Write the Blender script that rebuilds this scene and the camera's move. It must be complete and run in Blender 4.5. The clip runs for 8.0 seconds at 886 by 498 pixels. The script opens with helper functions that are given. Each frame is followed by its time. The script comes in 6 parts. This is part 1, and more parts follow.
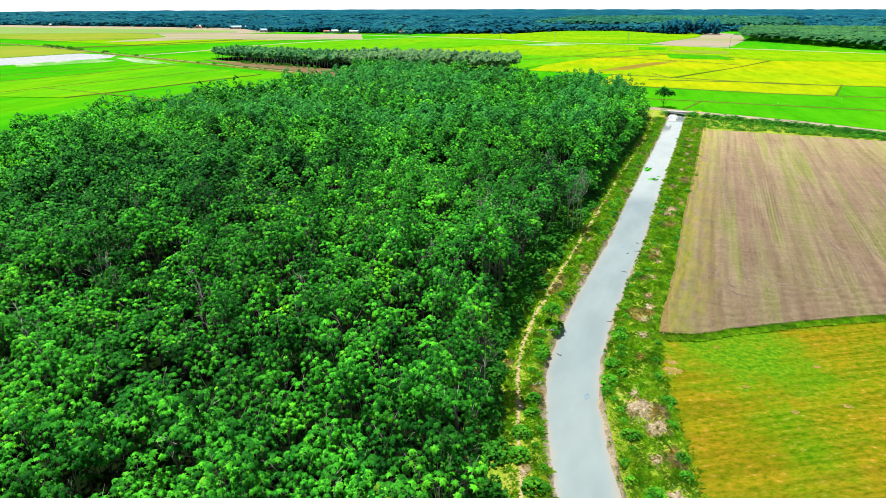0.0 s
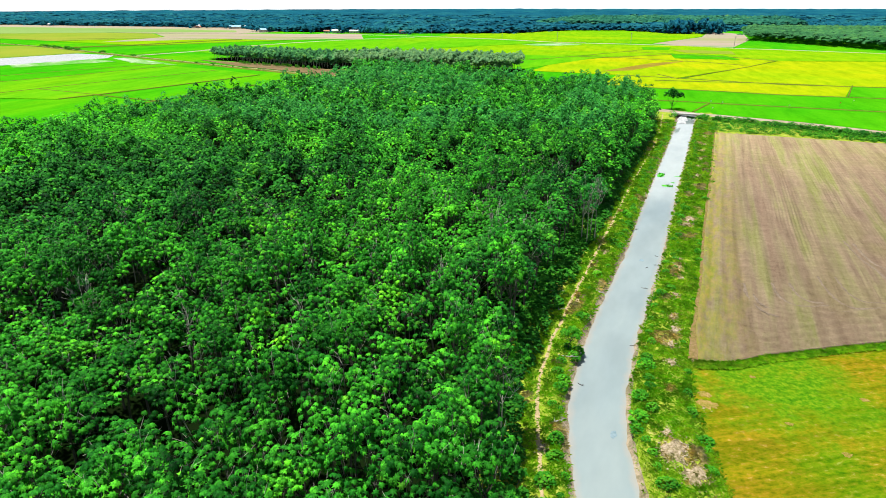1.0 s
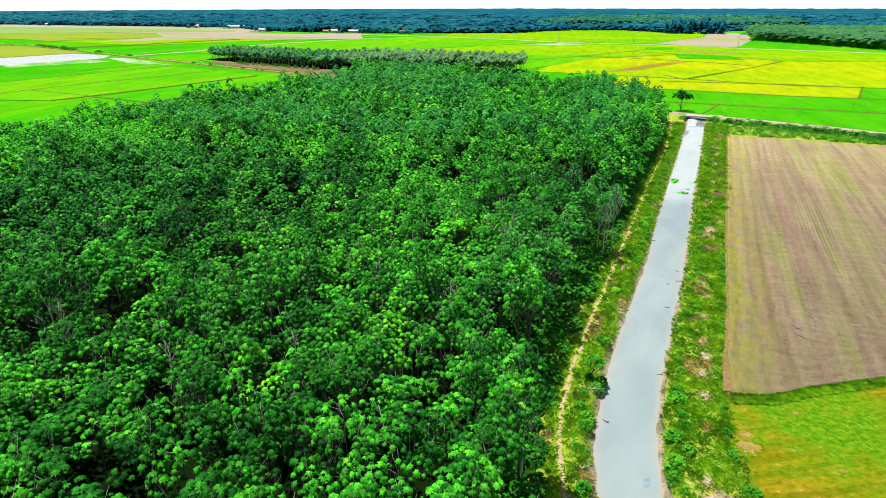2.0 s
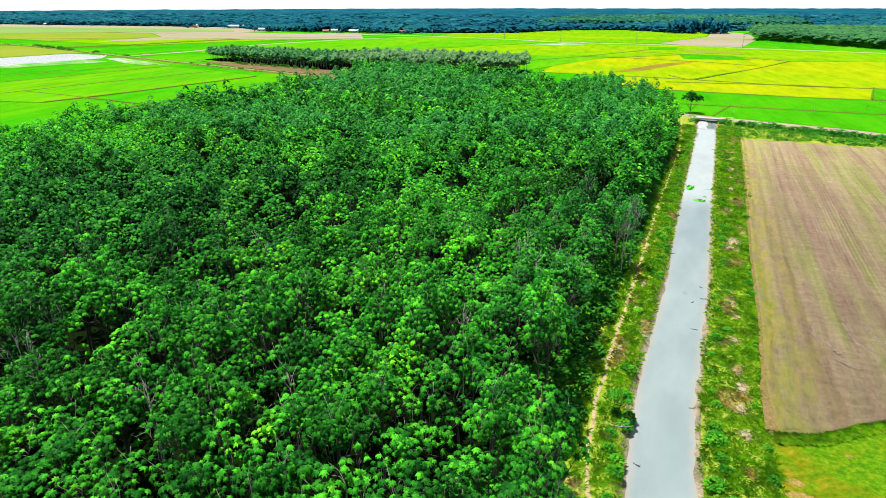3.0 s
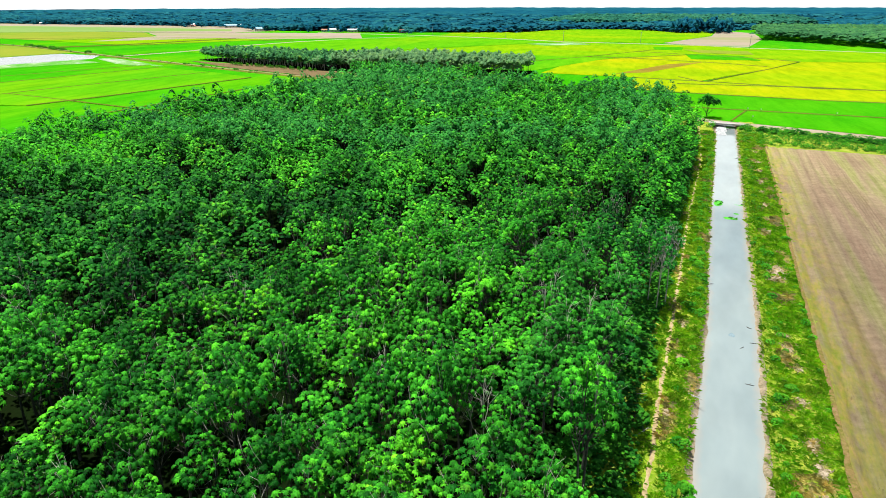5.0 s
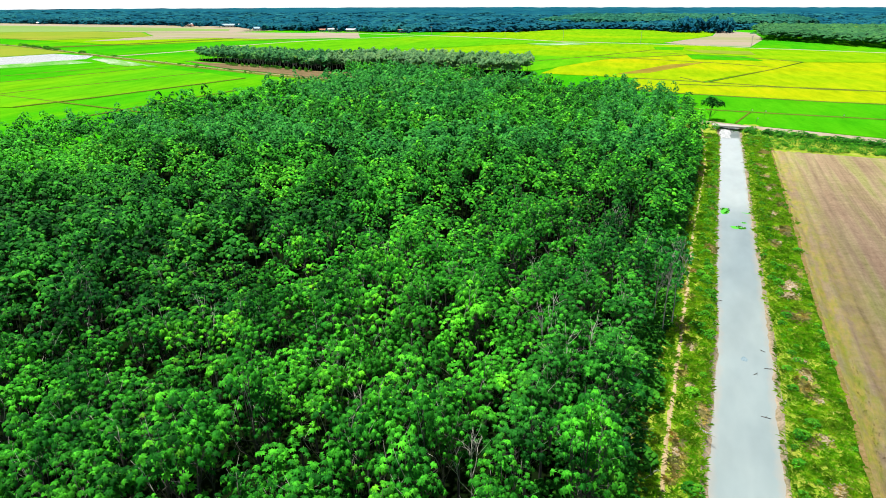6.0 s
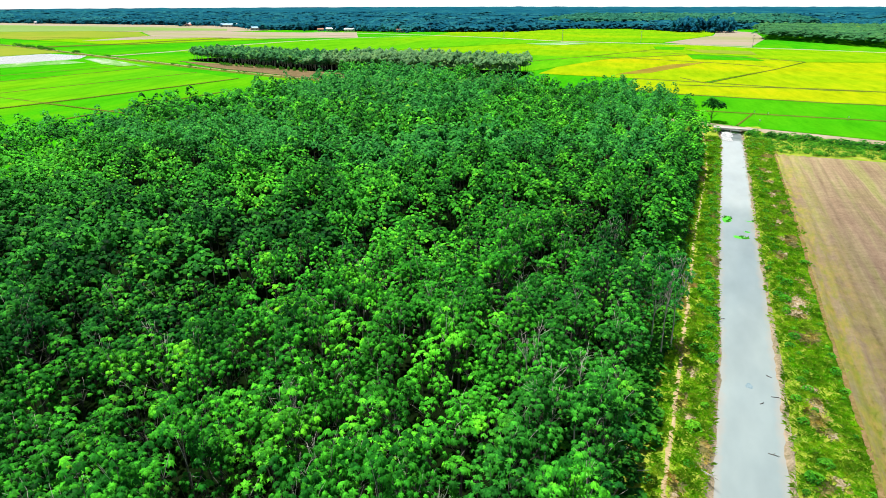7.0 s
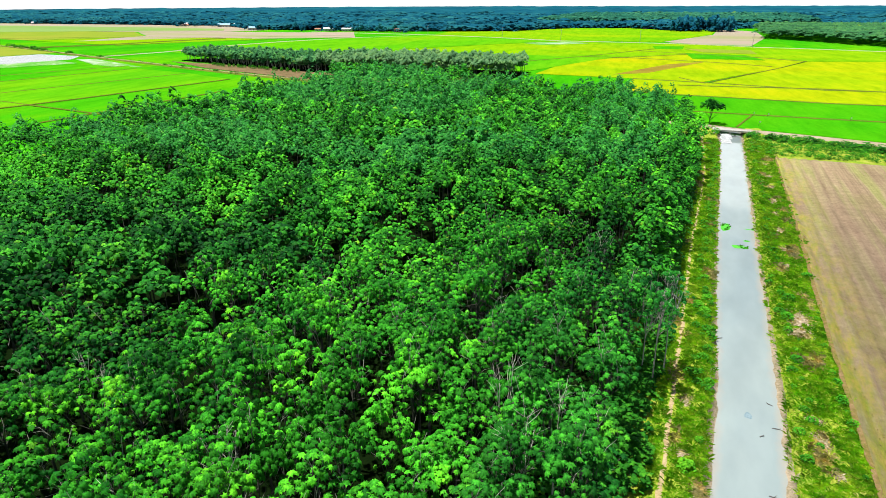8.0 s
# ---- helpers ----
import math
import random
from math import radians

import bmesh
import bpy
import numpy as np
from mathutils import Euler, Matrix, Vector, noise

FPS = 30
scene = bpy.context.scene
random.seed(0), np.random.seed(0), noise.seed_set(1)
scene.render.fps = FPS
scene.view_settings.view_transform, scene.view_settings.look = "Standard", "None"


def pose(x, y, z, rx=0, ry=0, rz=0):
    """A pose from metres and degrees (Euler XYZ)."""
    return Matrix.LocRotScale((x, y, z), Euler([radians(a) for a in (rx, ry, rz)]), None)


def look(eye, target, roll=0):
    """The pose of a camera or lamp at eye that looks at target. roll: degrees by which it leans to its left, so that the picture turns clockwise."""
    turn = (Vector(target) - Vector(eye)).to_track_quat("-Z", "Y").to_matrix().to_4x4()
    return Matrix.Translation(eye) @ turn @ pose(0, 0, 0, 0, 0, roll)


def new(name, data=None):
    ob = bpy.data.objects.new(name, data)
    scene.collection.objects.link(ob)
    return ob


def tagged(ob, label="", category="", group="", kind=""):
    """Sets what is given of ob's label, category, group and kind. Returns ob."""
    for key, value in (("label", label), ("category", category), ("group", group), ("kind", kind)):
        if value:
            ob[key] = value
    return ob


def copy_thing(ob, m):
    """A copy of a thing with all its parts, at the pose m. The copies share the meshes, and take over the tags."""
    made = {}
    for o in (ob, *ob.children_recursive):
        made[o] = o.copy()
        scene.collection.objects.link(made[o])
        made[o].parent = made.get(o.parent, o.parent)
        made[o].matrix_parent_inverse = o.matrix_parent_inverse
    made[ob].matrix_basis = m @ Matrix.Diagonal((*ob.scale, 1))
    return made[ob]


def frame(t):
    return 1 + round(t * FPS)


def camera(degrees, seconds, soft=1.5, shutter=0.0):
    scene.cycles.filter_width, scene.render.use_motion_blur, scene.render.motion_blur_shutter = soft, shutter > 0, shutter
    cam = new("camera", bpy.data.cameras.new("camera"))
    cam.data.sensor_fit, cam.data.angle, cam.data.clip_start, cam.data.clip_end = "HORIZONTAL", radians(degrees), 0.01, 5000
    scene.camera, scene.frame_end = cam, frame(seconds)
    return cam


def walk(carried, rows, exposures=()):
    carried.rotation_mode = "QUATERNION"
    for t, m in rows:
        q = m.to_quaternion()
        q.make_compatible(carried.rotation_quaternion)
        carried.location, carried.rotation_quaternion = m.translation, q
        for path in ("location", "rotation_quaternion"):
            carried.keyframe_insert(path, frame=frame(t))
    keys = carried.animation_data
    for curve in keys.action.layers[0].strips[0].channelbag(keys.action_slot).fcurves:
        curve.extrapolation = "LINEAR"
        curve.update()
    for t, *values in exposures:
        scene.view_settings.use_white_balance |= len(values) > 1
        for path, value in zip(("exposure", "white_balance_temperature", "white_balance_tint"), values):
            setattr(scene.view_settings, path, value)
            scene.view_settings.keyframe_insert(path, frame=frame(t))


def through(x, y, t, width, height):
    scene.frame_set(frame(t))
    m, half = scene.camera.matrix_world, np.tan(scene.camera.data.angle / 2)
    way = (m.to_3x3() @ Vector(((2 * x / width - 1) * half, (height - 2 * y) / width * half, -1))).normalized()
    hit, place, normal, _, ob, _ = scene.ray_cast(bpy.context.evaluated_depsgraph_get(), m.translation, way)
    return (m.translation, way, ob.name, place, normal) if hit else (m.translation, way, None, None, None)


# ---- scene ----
cam = camera(72.0, 8.0, soft=0.9)
PATH = [
    (0, (-0.047, -2.247, 43.481), (-0.767, -0.535, 42.739), -0.1),
    (0.5, (-2.124, 0.923, 43.373), (-2.843, 2.636, 42.631), -0.1),
    (1, (-4.173, 4.072, 43.299), (-4.893, 5.784, 42.556), -0.1),
    (1.5, (-6.279, 7.419, 43.174), (-6.997, 9.131, 42.431), -0.1),
    (3, (-12.456, 17.118, 42.734), (-13.174, 18.83, 41.99), -0.1),
    (3.5, (-14.462, 20.301, 42.677), (-15.179, 22.013, 41.933), -0.1),
    (4, (-16.356, 23.48, 42.624), (-17.074, 25.192, 41.879), -0.1),
    (4.5, (-18.0, 26.696, 42.585), (-18.717, 28.408, 41.839), -0.1),
    (6, (-20.653, 36.663, 42.292), (-21.368, 38.375, 41.545), -0.1),
    (6.5, (-20.835, 40.193, 42.172), (-21.55, 41.905, 41.424), -0.1),
    (7, (-20.863, 43.65, 42.008), (-21.579, 45.361, 41.26), -0.1),
    (7.5, (-20.629, 47.294, 41.849), (-21.345, 49.005, 41.1), -0.1),
    (8, (-20.354, 50.63, 41.727), (-21.071, 52.34, 40.978), -0.2),
]
walk(cam, [(t, look(eye, target, roll)) for t, eye, target, roll in PATH])

# ---- sky and sun ----
SUN_HEIGHT, SUN_TURN = 76.0, -95.0  # degrees above the horizon; degrees from +y towards +x where the sun stands
world = bpy.data.worlds.new("world")
scene.world = world
world.use_nodes = True
wn = world.node_tree.nodes
sky = wn.new("ShaderNodeTexSky")
sky.sky_type = "NISHITA"
sky.sun_disc = False
sky.sun_elevation = radians(SUN_HEIGHT)
sky.sun_rotation = radians(SUN_TURN)
sky.air_density, sky.dust_density, sky.ozone_density = 1.0, 1.0, 1.0
wn["Background"].inputs[1].default_value = 0.055
veil = wn.new("ShaderNodeMix")  # thin bright cloud all over the sky
veil.data_type, veil.blend_type = "RGBA", "ADD"
veil.inputs[0].default_value = 1.0
veil.inputs[7].default_value = (0.65, 0.72, 0.8, 1)
world.node_tree.links.new(sky.outputs[0], veil.inputs[6])
world.node_tree.links.new(veil.outputs[2], wn["Background"].inputs[0])
sun = new("sun", bpy.data.lights.new("sun", "SUN"))
sun.data.energy, sun.data.angle, sun.data.color = 5.0, radians(0.8), (1.0, 0.96, 0.88)
a, e = radians(SUN_TURN), radians(SUN_HEIGHT)
sun.matrix_world = look((math.sin(a) * math.cos(e) * 100, math.cos(a) * math.cos(e) * 100, math.sin(e) * 100), (0, 0, 0))
scene.view_settings.exposure = 0.55


# ---- materials ----
def tree_of(name):
    m = bpy.data.materials.new(name)
    m.use_nodes = True
    t = m.node_tree
    b = t.nodes["Principled BSDF"]
    return m, t, b


def noise_node(t, scale, detail=4.0, stretch=None, rough=0.55, turn=0.0):
    geo = t.nodes.new("ShaderNodeNewGeometry")
    n = t.nodes.new("ShaderNodeTexNoise")
    n.inputs["Scale"].default_value = scale
    n.inputs["Detail"].default_value = detail
    n.inputs["Roughness"].default_value = rough
    mp = t.nodes.new("ShaderNodeMapping")
    mp.vector_type = "TEXTURE"
    mp.inputs["Scale"].default_value = tuple(1 / v for v in (stretch or (1, 1, 1)))
    mp.inputs["Rotation"].default_value = (0, 0, radians(turn))
    t.links.new(geo.outputs["Position"], mp.inputs["Vector"])
    t.links.new(mp.outputs[0], n.inputs["Vector"])
    return n.outputs["Fac"]


def ramp(t, fac, stops):
    r = t.nodes.new("ShaderNodeValToRGB")
    els = r.color_ramp.elements
    while len(els) < len(stops):
        els.new(0.5)
    for el, (p, c) in zip(els, stops):
        el.position, el.color = p, (*c, 1)
    t.links.new(fac, r.inputs[0])
    return r.outputs[0]


def mix(t, fac, a, b, mode="MIX"):
    n = t.nodes.new("ShaderNodeMix")
    n.data_type, n.blend_type = "RGBA", mode
    for sock, v in ((n.inputs[0], fac), (n.inputs[6], a), (n.inputs[7], b)):
        if isinstance(v, (int, float)):
            sock.default_value = v
        elif isinstance(v, tuple):
            sock.default_value = (*v, 1)
        else:
            t.links.new(v, sock)
    return n.outputs[2]


def bumped(t, b, fac, strength, distance):
    n = t.nodes.new("ShaderNodeBump")
    n.inputs["Strength"].default_value = strength
    n.inputs["Distance"].default_value = distance
    t.links.new(fac, n.inputs["Height"])
    t.links.new(n.outputs[0], b.inputs["Normal"])


def surface(name, big, small, big_stops, small_stops, small_mix=0.35, rough=0.9, bump=0.4, bump_far=0.1, stretch=None, turn=0.0, spec=0.03, strips=0.0):
    """Ground-like material: a broad colour variation, overlaid with a fine one, and a fine relief."""
    m, t, b = tree_of(name)
    n1 = noise_node(t, big, 5.0, stretch, 0.6, turn)
    n2 = noise_node(t, small, 6.0, stretch, 0.65, turn)
    c = mix(t, small_mix, ramp(t, n1, big_stops), ramp(t, n2, small_stops), "MIX")
    if strips:  # uneven growth in strips and patches
        n3 = noise_node(t, 0.11, 5.0, (1.0, 0.22, 1), 0.7, turn + 8)
        c = mix(t, strips, c, ramp(t, n3, [(0.36, (0.62, 0.74, 0.8)), (0.5, (0.98, 1.0, 1.0)), (0.66, (1.4, 1.12, 1.6))]), "MULTIPLY")
    t.links.new(c, b.inputs["Base Color"])
    b.inputs["Roughness"].default_value = rough
    b.inputs["Specular IOR Level"].default_value = spec
    b.inputs["IOR"].default_value = 1.02
    if bump:
        bumped(t, b, n2, bump, bump_far)
    return m


def leaf_material(name, dark, mid, light, stand=0.03, clump=0.3, through=0.2, shade_grain=4.0, shade_depth=0.3, young=(0.22, 0.42, 0.03), rough=0.55, spec=0.2, tree=0.0):
    """Foliage: varies from stand to stand, from tree to tree, from clump to clump and from leaf to leaf; lets some light through."""
    m, t, b = tree_of(name)
    geo = t.nodes.new("ShaderNodeNewGeometry")
    n1 = noise_node(t, stand, 3.0)
    n2 = noise_node(t, clump, 3.0)
    c1 = ramp(t, n2, [(0.38, dark), (0.5, mid), (0.62, light)])
    c2 = ramp(t, n1, [(0.38, dark), (0.55, mid), (0.68, light)])
    c = mix(t, 0.5, c1, c2)
    c3 = ramp(t, geo.outputs["Random Per Island"], [(0.0, dark), (0.5, mid), (0.90, light), (0.97, light), (1.0, young)])
    c = mix(t, 0.45, c, c3)
    if tree:  # each crown has a tone of its own
        cell = t.nodes.new("ShaderNodeTexVoronoi")
        cell.inputs["Scale"].default_value = tree
        spread = t.nodes.new("ShaderNodeMapping")
        spread.inputs["Scale"].default_value = (1, 1, 0.15)
        t.links.new(geo.outputs["Position"], spread.inputs["Vector"])
        t.links.new(spread.outputs[0], cell.inputs["Vector"])
        tone = t.nodes.new("ShaderNodeSeparateColor")
        t.links.new(cell.outputs["Color"], tone.inputs[0])
        c = mix(t, 1.0, c, ramp(t, tone.outputs[0], [(0.0, (0.38, 0.45, 0.5)), (0.45, (0.95, 0.95, 0.95)), (0.8, (1.35, 1.25, 1.05)), (1.0, (2.3, 1.5, 1.0))]), "MULTIPLY")
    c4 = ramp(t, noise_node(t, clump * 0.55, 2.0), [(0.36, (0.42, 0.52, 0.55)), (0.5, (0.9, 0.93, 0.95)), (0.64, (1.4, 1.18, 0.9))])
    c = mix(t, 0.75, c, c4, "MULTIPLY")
    # fine noise paints shaded gaps and lit leaflets into the colour
    fine = noise_node(t, shade_grain, 3.0, None, 0.7)
    c = mix(t, shade_depth, c, ramp(t, fine, [(0.37, (0.22, 0.26, 0.28)), (0.5, (0.85, 0.85, 0.85)), (0.63, (1.7, 1.6, 1.4))]), "MULTIPLY")
    t.links.new(c, b.inputs["Base Color"])
    b.inputs["Roughness"].default_value = rough
    b.inputs["Specular IOR Level"].default_value = spec
    b.inputs["IOR"].default_value = 1.2
    tr = t.nodes.new("ShaderNodeBsdfTranslucent")
    t.links.new(c, tr.inputs["Color"])
    mx = t.nodes.new("ShaderNodeMixShader")
    mx.inputs[0].default_value = through
    t.links.new(b.outputs[0], mx.inputs[1])
    t.links.new(tr.outputs[0], mx.inputs[2])
    t.links.new(mx.outputs[0], t.nodes["Material Output"].inputs["Surface"])
    return m


M_LEAF = leaf_material("rubber_leaf", (0.003, 0.034, 0.005), (0.014, 0.170, 0.015), (0.095, 0.62, 0.030), clump=0.28, shade_grain=4.5, shade_depth=0.65, through=0.06, spec=0.2, tree=0.19)
M_LEAF_DARK = leaf_material("dark_rubber_leaf", (0.002, 0.026, 0.005), (0.008, 0.11, 0.016), (0.06, 0.42, 0.03), clump=0.28, shade_grain=4.5, shade_depth=0.65, through=0.06, spec=0.2, tree=0.19, young=(0.12, 0.42, 0.03))
M_LEAF_GROVE = leaf_material("grove_leaf", (0.016, 0.11, 0.035), (0.045, 0.21, 0.07), (0.10, 0.34, 0.11), shade_depth=0.3, tree=0.2)
M_LEAF_GREY = leaf_material("grey_leaf", (0.11, 0.28, 0.10), (0.17, 0.37, 0.15), (0.23, 0.43, 0.19), shade_depth=0.15, through=0.4)
M_LEAF_PALE = leaf_material("pale_rubber_leaf", (0.007, 0.09, 0.018), (0.024, 0.25, 0.036), (0.09, 0.52, 0.06), clump=0.3, shade_grain=4.5, shade_depth=0.65, spec=0.35)
# the blue in both far leaf colours is aerial haze painted into the leaves
M_LEAF_FAR = leaf_material("haze_blue_far_leaf", (0.006, 0.08, 0.14), (0.012, 0.13, 0.205), (0.035, 0.21, 0.225), stand=0.003, clump=0.016, through=0.3, shade_grain=0.12, shade_depth=0.2, young=(0.016, 0.15, 0.125), rough=0.9, spec=0.0)
M_LEAF_HAZY = leaf_material("hazy_lighter_leaf", (0.016, 0.12, 0.085), (0.032, 0.18, 0.12), (0.06, 0.25, 0.15), stand=0.004, clump=0.03, through=0.3, shade_grain=0.2, shade_depth=0.2, rough=0.9, spec=0.0)
M_LEAF_YOUNG = leaf_material("plantation_leaf", (0.035, 0.16, 0.06), (0.06, 0.23, 0.08), (0.09, 0.30, 0.09), stand=0.006, clump=0.05, through=0.35, shade_grain=0.6, shade_depth=0.3)
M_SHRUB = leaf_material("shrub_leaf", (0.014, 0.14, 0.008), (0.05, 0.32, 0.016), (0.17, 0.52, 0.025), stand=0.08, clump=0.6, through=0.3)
# shrub green darkened for shade under the trees; also used for dark roadside growth
M_SHRUB_SHADED_DARK = leaf_material("shaded_dark_shrub_leaf", (0.006, 0.07, 0.007), (0.020, 0.16, 0.012), (0.06, 0.28, 0.016), stand=0.08, clump=0.6, through=0.1)
M_GRASS = leaf_material("grass_blade", (0.10, 0.46, 0.008), (0.26, 0.58, 0.016), (0.48, 0.60, 0.05), stand=0.12, clump=0.9, young=(0.6, 0.5, 0.2), through=0.5, shade_grain=1.5, shade_depth=0.3)
M_DRY = leaf_material("dry_grass_blade", (0.30, 0.30, 0.05), (0.50, 0.43, 0.15), (0.66, 0.55, 0.28), stand=0.2, clump=0.8, young=(0.6, 0.5, 0.3), rough=0.8, through=0.1, shade_grain=1.5, shade_depth=0.3)
# pale bark darkened so that canopy shade is already in its colour
M_BARK = surface("shaded_bark", 0.8, 9.0, [(0.3, (0.035, 0.04, 0.03)), (0.7, (0.09, 0.095, 0.08))], [(0.3, (0.02, 0.02, 0.018)), (0.7, (0.13, 0.13, 0.11))], 0.5, bump=0.5, bump_far=0.02)
M_TWIG = surface("grey_twig", 0.8, 9.0, [(0.3, (0.26, 0.26, 0.22)), (0.7, (0.50, 0.50, 0.44))], [(0.3, (0.18, 0.18, 0.15)), (0.7, (0.58, 0.57, 0.51))], 0.5, bump=0.5, bump_far=0.02)
M_DEAD = surface("bleached_wood", 0.8, 9.0, [(0.3, (0.28, 0.27, 0.24)), (0.7, (0.46, 0.45, 0.41))], [(0.3, (0.2, 0.19, 0.17)), (0.7, (0.52, 0.5, 0.47))], 0.4, bump=0.4, bump_far=0.02)
M_RICE = surface("green_rice", 0.012, 0.9, [(0.35, (0.014, 0.247, 0.003)), (0.52, (0.045, 0.295, 0.003)), (0.7, (0.147, 0.333, 0.003))], [(0.3, (0.010, 0.247, 0.003)), (0.7, (0.078, 0.380, 0.003))], 0.35, bump=0.5, bump_far=0.25, stretch=(1, 0.35, 1), strips=0.6)
M_RICE_DEEP = surface("deep_green_rice", 0.015, 0.9, [(0.35, (0.029, 0.257, 0.003)), (0.65, (0.078, 0.305, 0.003))], [(0.3, (0.010, 0.247, 0.003)), (0.7, (0.059, 0.380, 0.003))], 0.3, bump=0.5, bump_far=0.25, stretch=(1, 0.5, 1), strips=0.6)
M_RICE_RIPE = surface("ripening_rice", 0.012, 0.8, [(0.35, (0.167, 0.333, 0.003)), (0.5, (0.265, 0.352, 0.003)), (0.68, (0.343, 0.333, 0.003))], [(0.3, (0.147, 0.295, 0.003)), (0.7, (0.324, 0.380, 0.003))], 0.35, bump=0.5, bump_far=0.25, stretch=(0.4, 1, 1), strips=0.6)
M_RICE_LIME = surface("lime_rice", 0.01, 0.8, [(0.35, (0.078, 0.305, 0.003)), (0.5, (0.157, 0.342, 0.003)), (0.68, (0.245, 0.342, 0.003))], [(0.3, (0.069, 0.266, 0.003)), (0.7, (0.216, 0.361, 0.003))], 0.35, bump=0.5, bump_far=0.25, stretch=(0.4, 1, 1), strips=0.6)
M_RICE_SPRING = surface("spring_green_rice", 0.012, 0.9, [(0.35, (0.045, 0.30, 0.004)), (0.52, (0.095, 0.335, 0.004)), (0.7, (0.17, 0.345, 0.004))], [(0.3, (0.04, 0.25, 0.004)), (0.7, (0.13, 0.36, 0.004))], 0.35, bump=0.5, bump_far=0.25, stretch=(1, 0.35, 1), strips=0.6)
M_STRAW = surface("brown_straw", 0.03, 1.0, [(0.35, (0.17, 0.11, 0.02)), (0.65, (0.27, 0.24, 0.02))], [(0.3, (0.14, 0.09, 0.02)), (0.7, (0.30, 0.27, 0.03))], 0.4)
M_PINK = surface("bare_pale_field", 0.006, 0.3, [(0.38, (0.22, 0.26, 0.09)), (0.52, (0.33, 0.26, 0.22)), (0.66, (0.19, 0.27, 0.09))], [(0.3, (0.23, 0.19, 0.14)), (0.7, (0.37, 0.31, 0.26))], 0.3, stretch=(0.3, 1, 1))
M_SOIL = surface("pale_soil", 0.9, 3.5, [(0.38, (0.15, 0.16, 0.05)), (0.5, (0.33, 0.26, 0.16)), (0.64, (0.54, 0.45, 0.34))], [(0.40, (0.10, 0.10, 0.035)), (0.5, (0.30, 0.24, 0.15)), (0.62, (0.56, 0.47, 0.36))], 0.5, bump=1.0, bump_far=0.25)
M_PATH = surface("trodden_earth", 0.5, 4.0, [(0.35, (0.26, 0.20, 0.09)), (0.65, (0.46, 0.35, 0.2))], [(0.3, (0.22, 0.17, 0.07)), (0.7, (0.50, 0.40, 0.26))], 0.4, bump=0.5, bump_far=0.05)
M_MUD = surface("wet_bank_mud", 0.5, 4.0, [(0.38, (0.13, 0.12, 0.06)), (0.5, (0.25, 0.20, 0.13)), (0.62, (0.36, 0.29, 0.21))], [(0.36, (0.09, 0.09, 0.04)), (0.64, (0.42, 0.34, 0.26))], 0.4, rough=0.7, bump=0.5, bump_far=0.06)
M_ROAD = surface("dirt_road", 0.06, 1.2, [(0.35, (0.26, 0.22, 0.13)), (0.65, (0.40, 0.34, 0.25))], [(0.3, (0.18, 0.16, 0.08)), (0.7, (0.44, 0.38, 0.29))], 0.4, bump=0.4, bump_far=0.06)
M_BANK = surface("grassy_bank", 0.3, 2.6, [(0.36, (0.08, 0.25, 0.010)), (0.47, (0.20, 0.34, 0.015)), (0.6, (0.36, 0.40, 0.045)), (0.8, (0.48, 0.40, 0.19))], [(0.36, (0.09, 0.18, 0.012)), (0.5, (0.23, 0.31, 0.025)), (0.64, (0.44, 0.41, 0.12))], 0.5, bump=1.0, bump_far=0.3)
# litter darkened to near black, putting the canopy's shade into the colour
M_SHADED_FLOOR = surface("shaded_leaf_litter", 0.1, 1.2, [(0.35, (0.003, 0.010, 0.002)), (0.6, (0.005, 0.014, 0.003)), (0.75, (0.010, 0.012, 0.005))], [(0.3, (0.003, 0.008, 0.002)), (0.7, (0.009, 0.014, 0.004))], 0.4, bump=0.6, bump_far=0.1)
M_STUBBLE_GROUND = surface("stubble_ground", 0.09, 1.3, [(0.38, (0.06, 0.18, 0.003)), (0.47, (0.13, 0.185, 0.003)), (0.57, (0.18, 0.175, 0.005)), (0.70, (0.24, 0.16, 0.012))], [(0.34, (0.04, 0.08, 0.002)), (0.48, (0.15, 0.155, 0.004)), (0.60, (0.26, 0.18, 0.012)), (0.72, (0.46, 0.33, 0.10))], 0.62, bump=1.0, bump_far=0.3, stretch=(0.75, 1.3, 1), turn=30)


def regrowth(m, x, y, far):
    """Fresh green growth that spreads over a material from one corner of the field, in ragged patches."""
    t = m.node_tree
    base = t.nodes["Principled BSDF"].inputs["Base Color"]
    old = base.links[0].from_socket
    geo = t.nodes.new("ShaderNodeNewGeometry")
    gap = t.nodes.new("ShaderNodeVectorMath")
    gap.operation = "DISTANCE"
    gap.inputs[1].default_value = (x, y, 0.1)
    t.links.new(geo.outputs["Position"], gap.inputs[0])
    near = t.nodes.new("ShaderNodeMapRange")
    near.inputs[1].default_value, near.inputs[2].default_value = far, far * 0.25
    near.inputs[3].default_value, near.inputs[4].default_value = -0.1, 0.3
    t.links.new(gap.outputs["Value"], near.inputs[0])
    add = t.nodes.new("ShaderNodeMath")
    t.links.new(near.outputs[0], add.inputs[0])
    t.links.new(noise_node(t, 0.35, 6.0, None, 0.7), add.inputs[1])
    mask = ramp(t, add.outputs[0], [(0.5, (0, 0, 0)), (0.8, (0.9, 0.9, 0.9))])
    green = ramp(t, noise_node(t, 1.6, 5.0, None, 0.7), [(0.35, (0.03, 0.13, 0.004)), (0.5, (0.07, 0.21, 0.005)), (0.65, (0.17, 0.27, 0.01))])
    t.links.new(mix(t, mask, old, green), base)


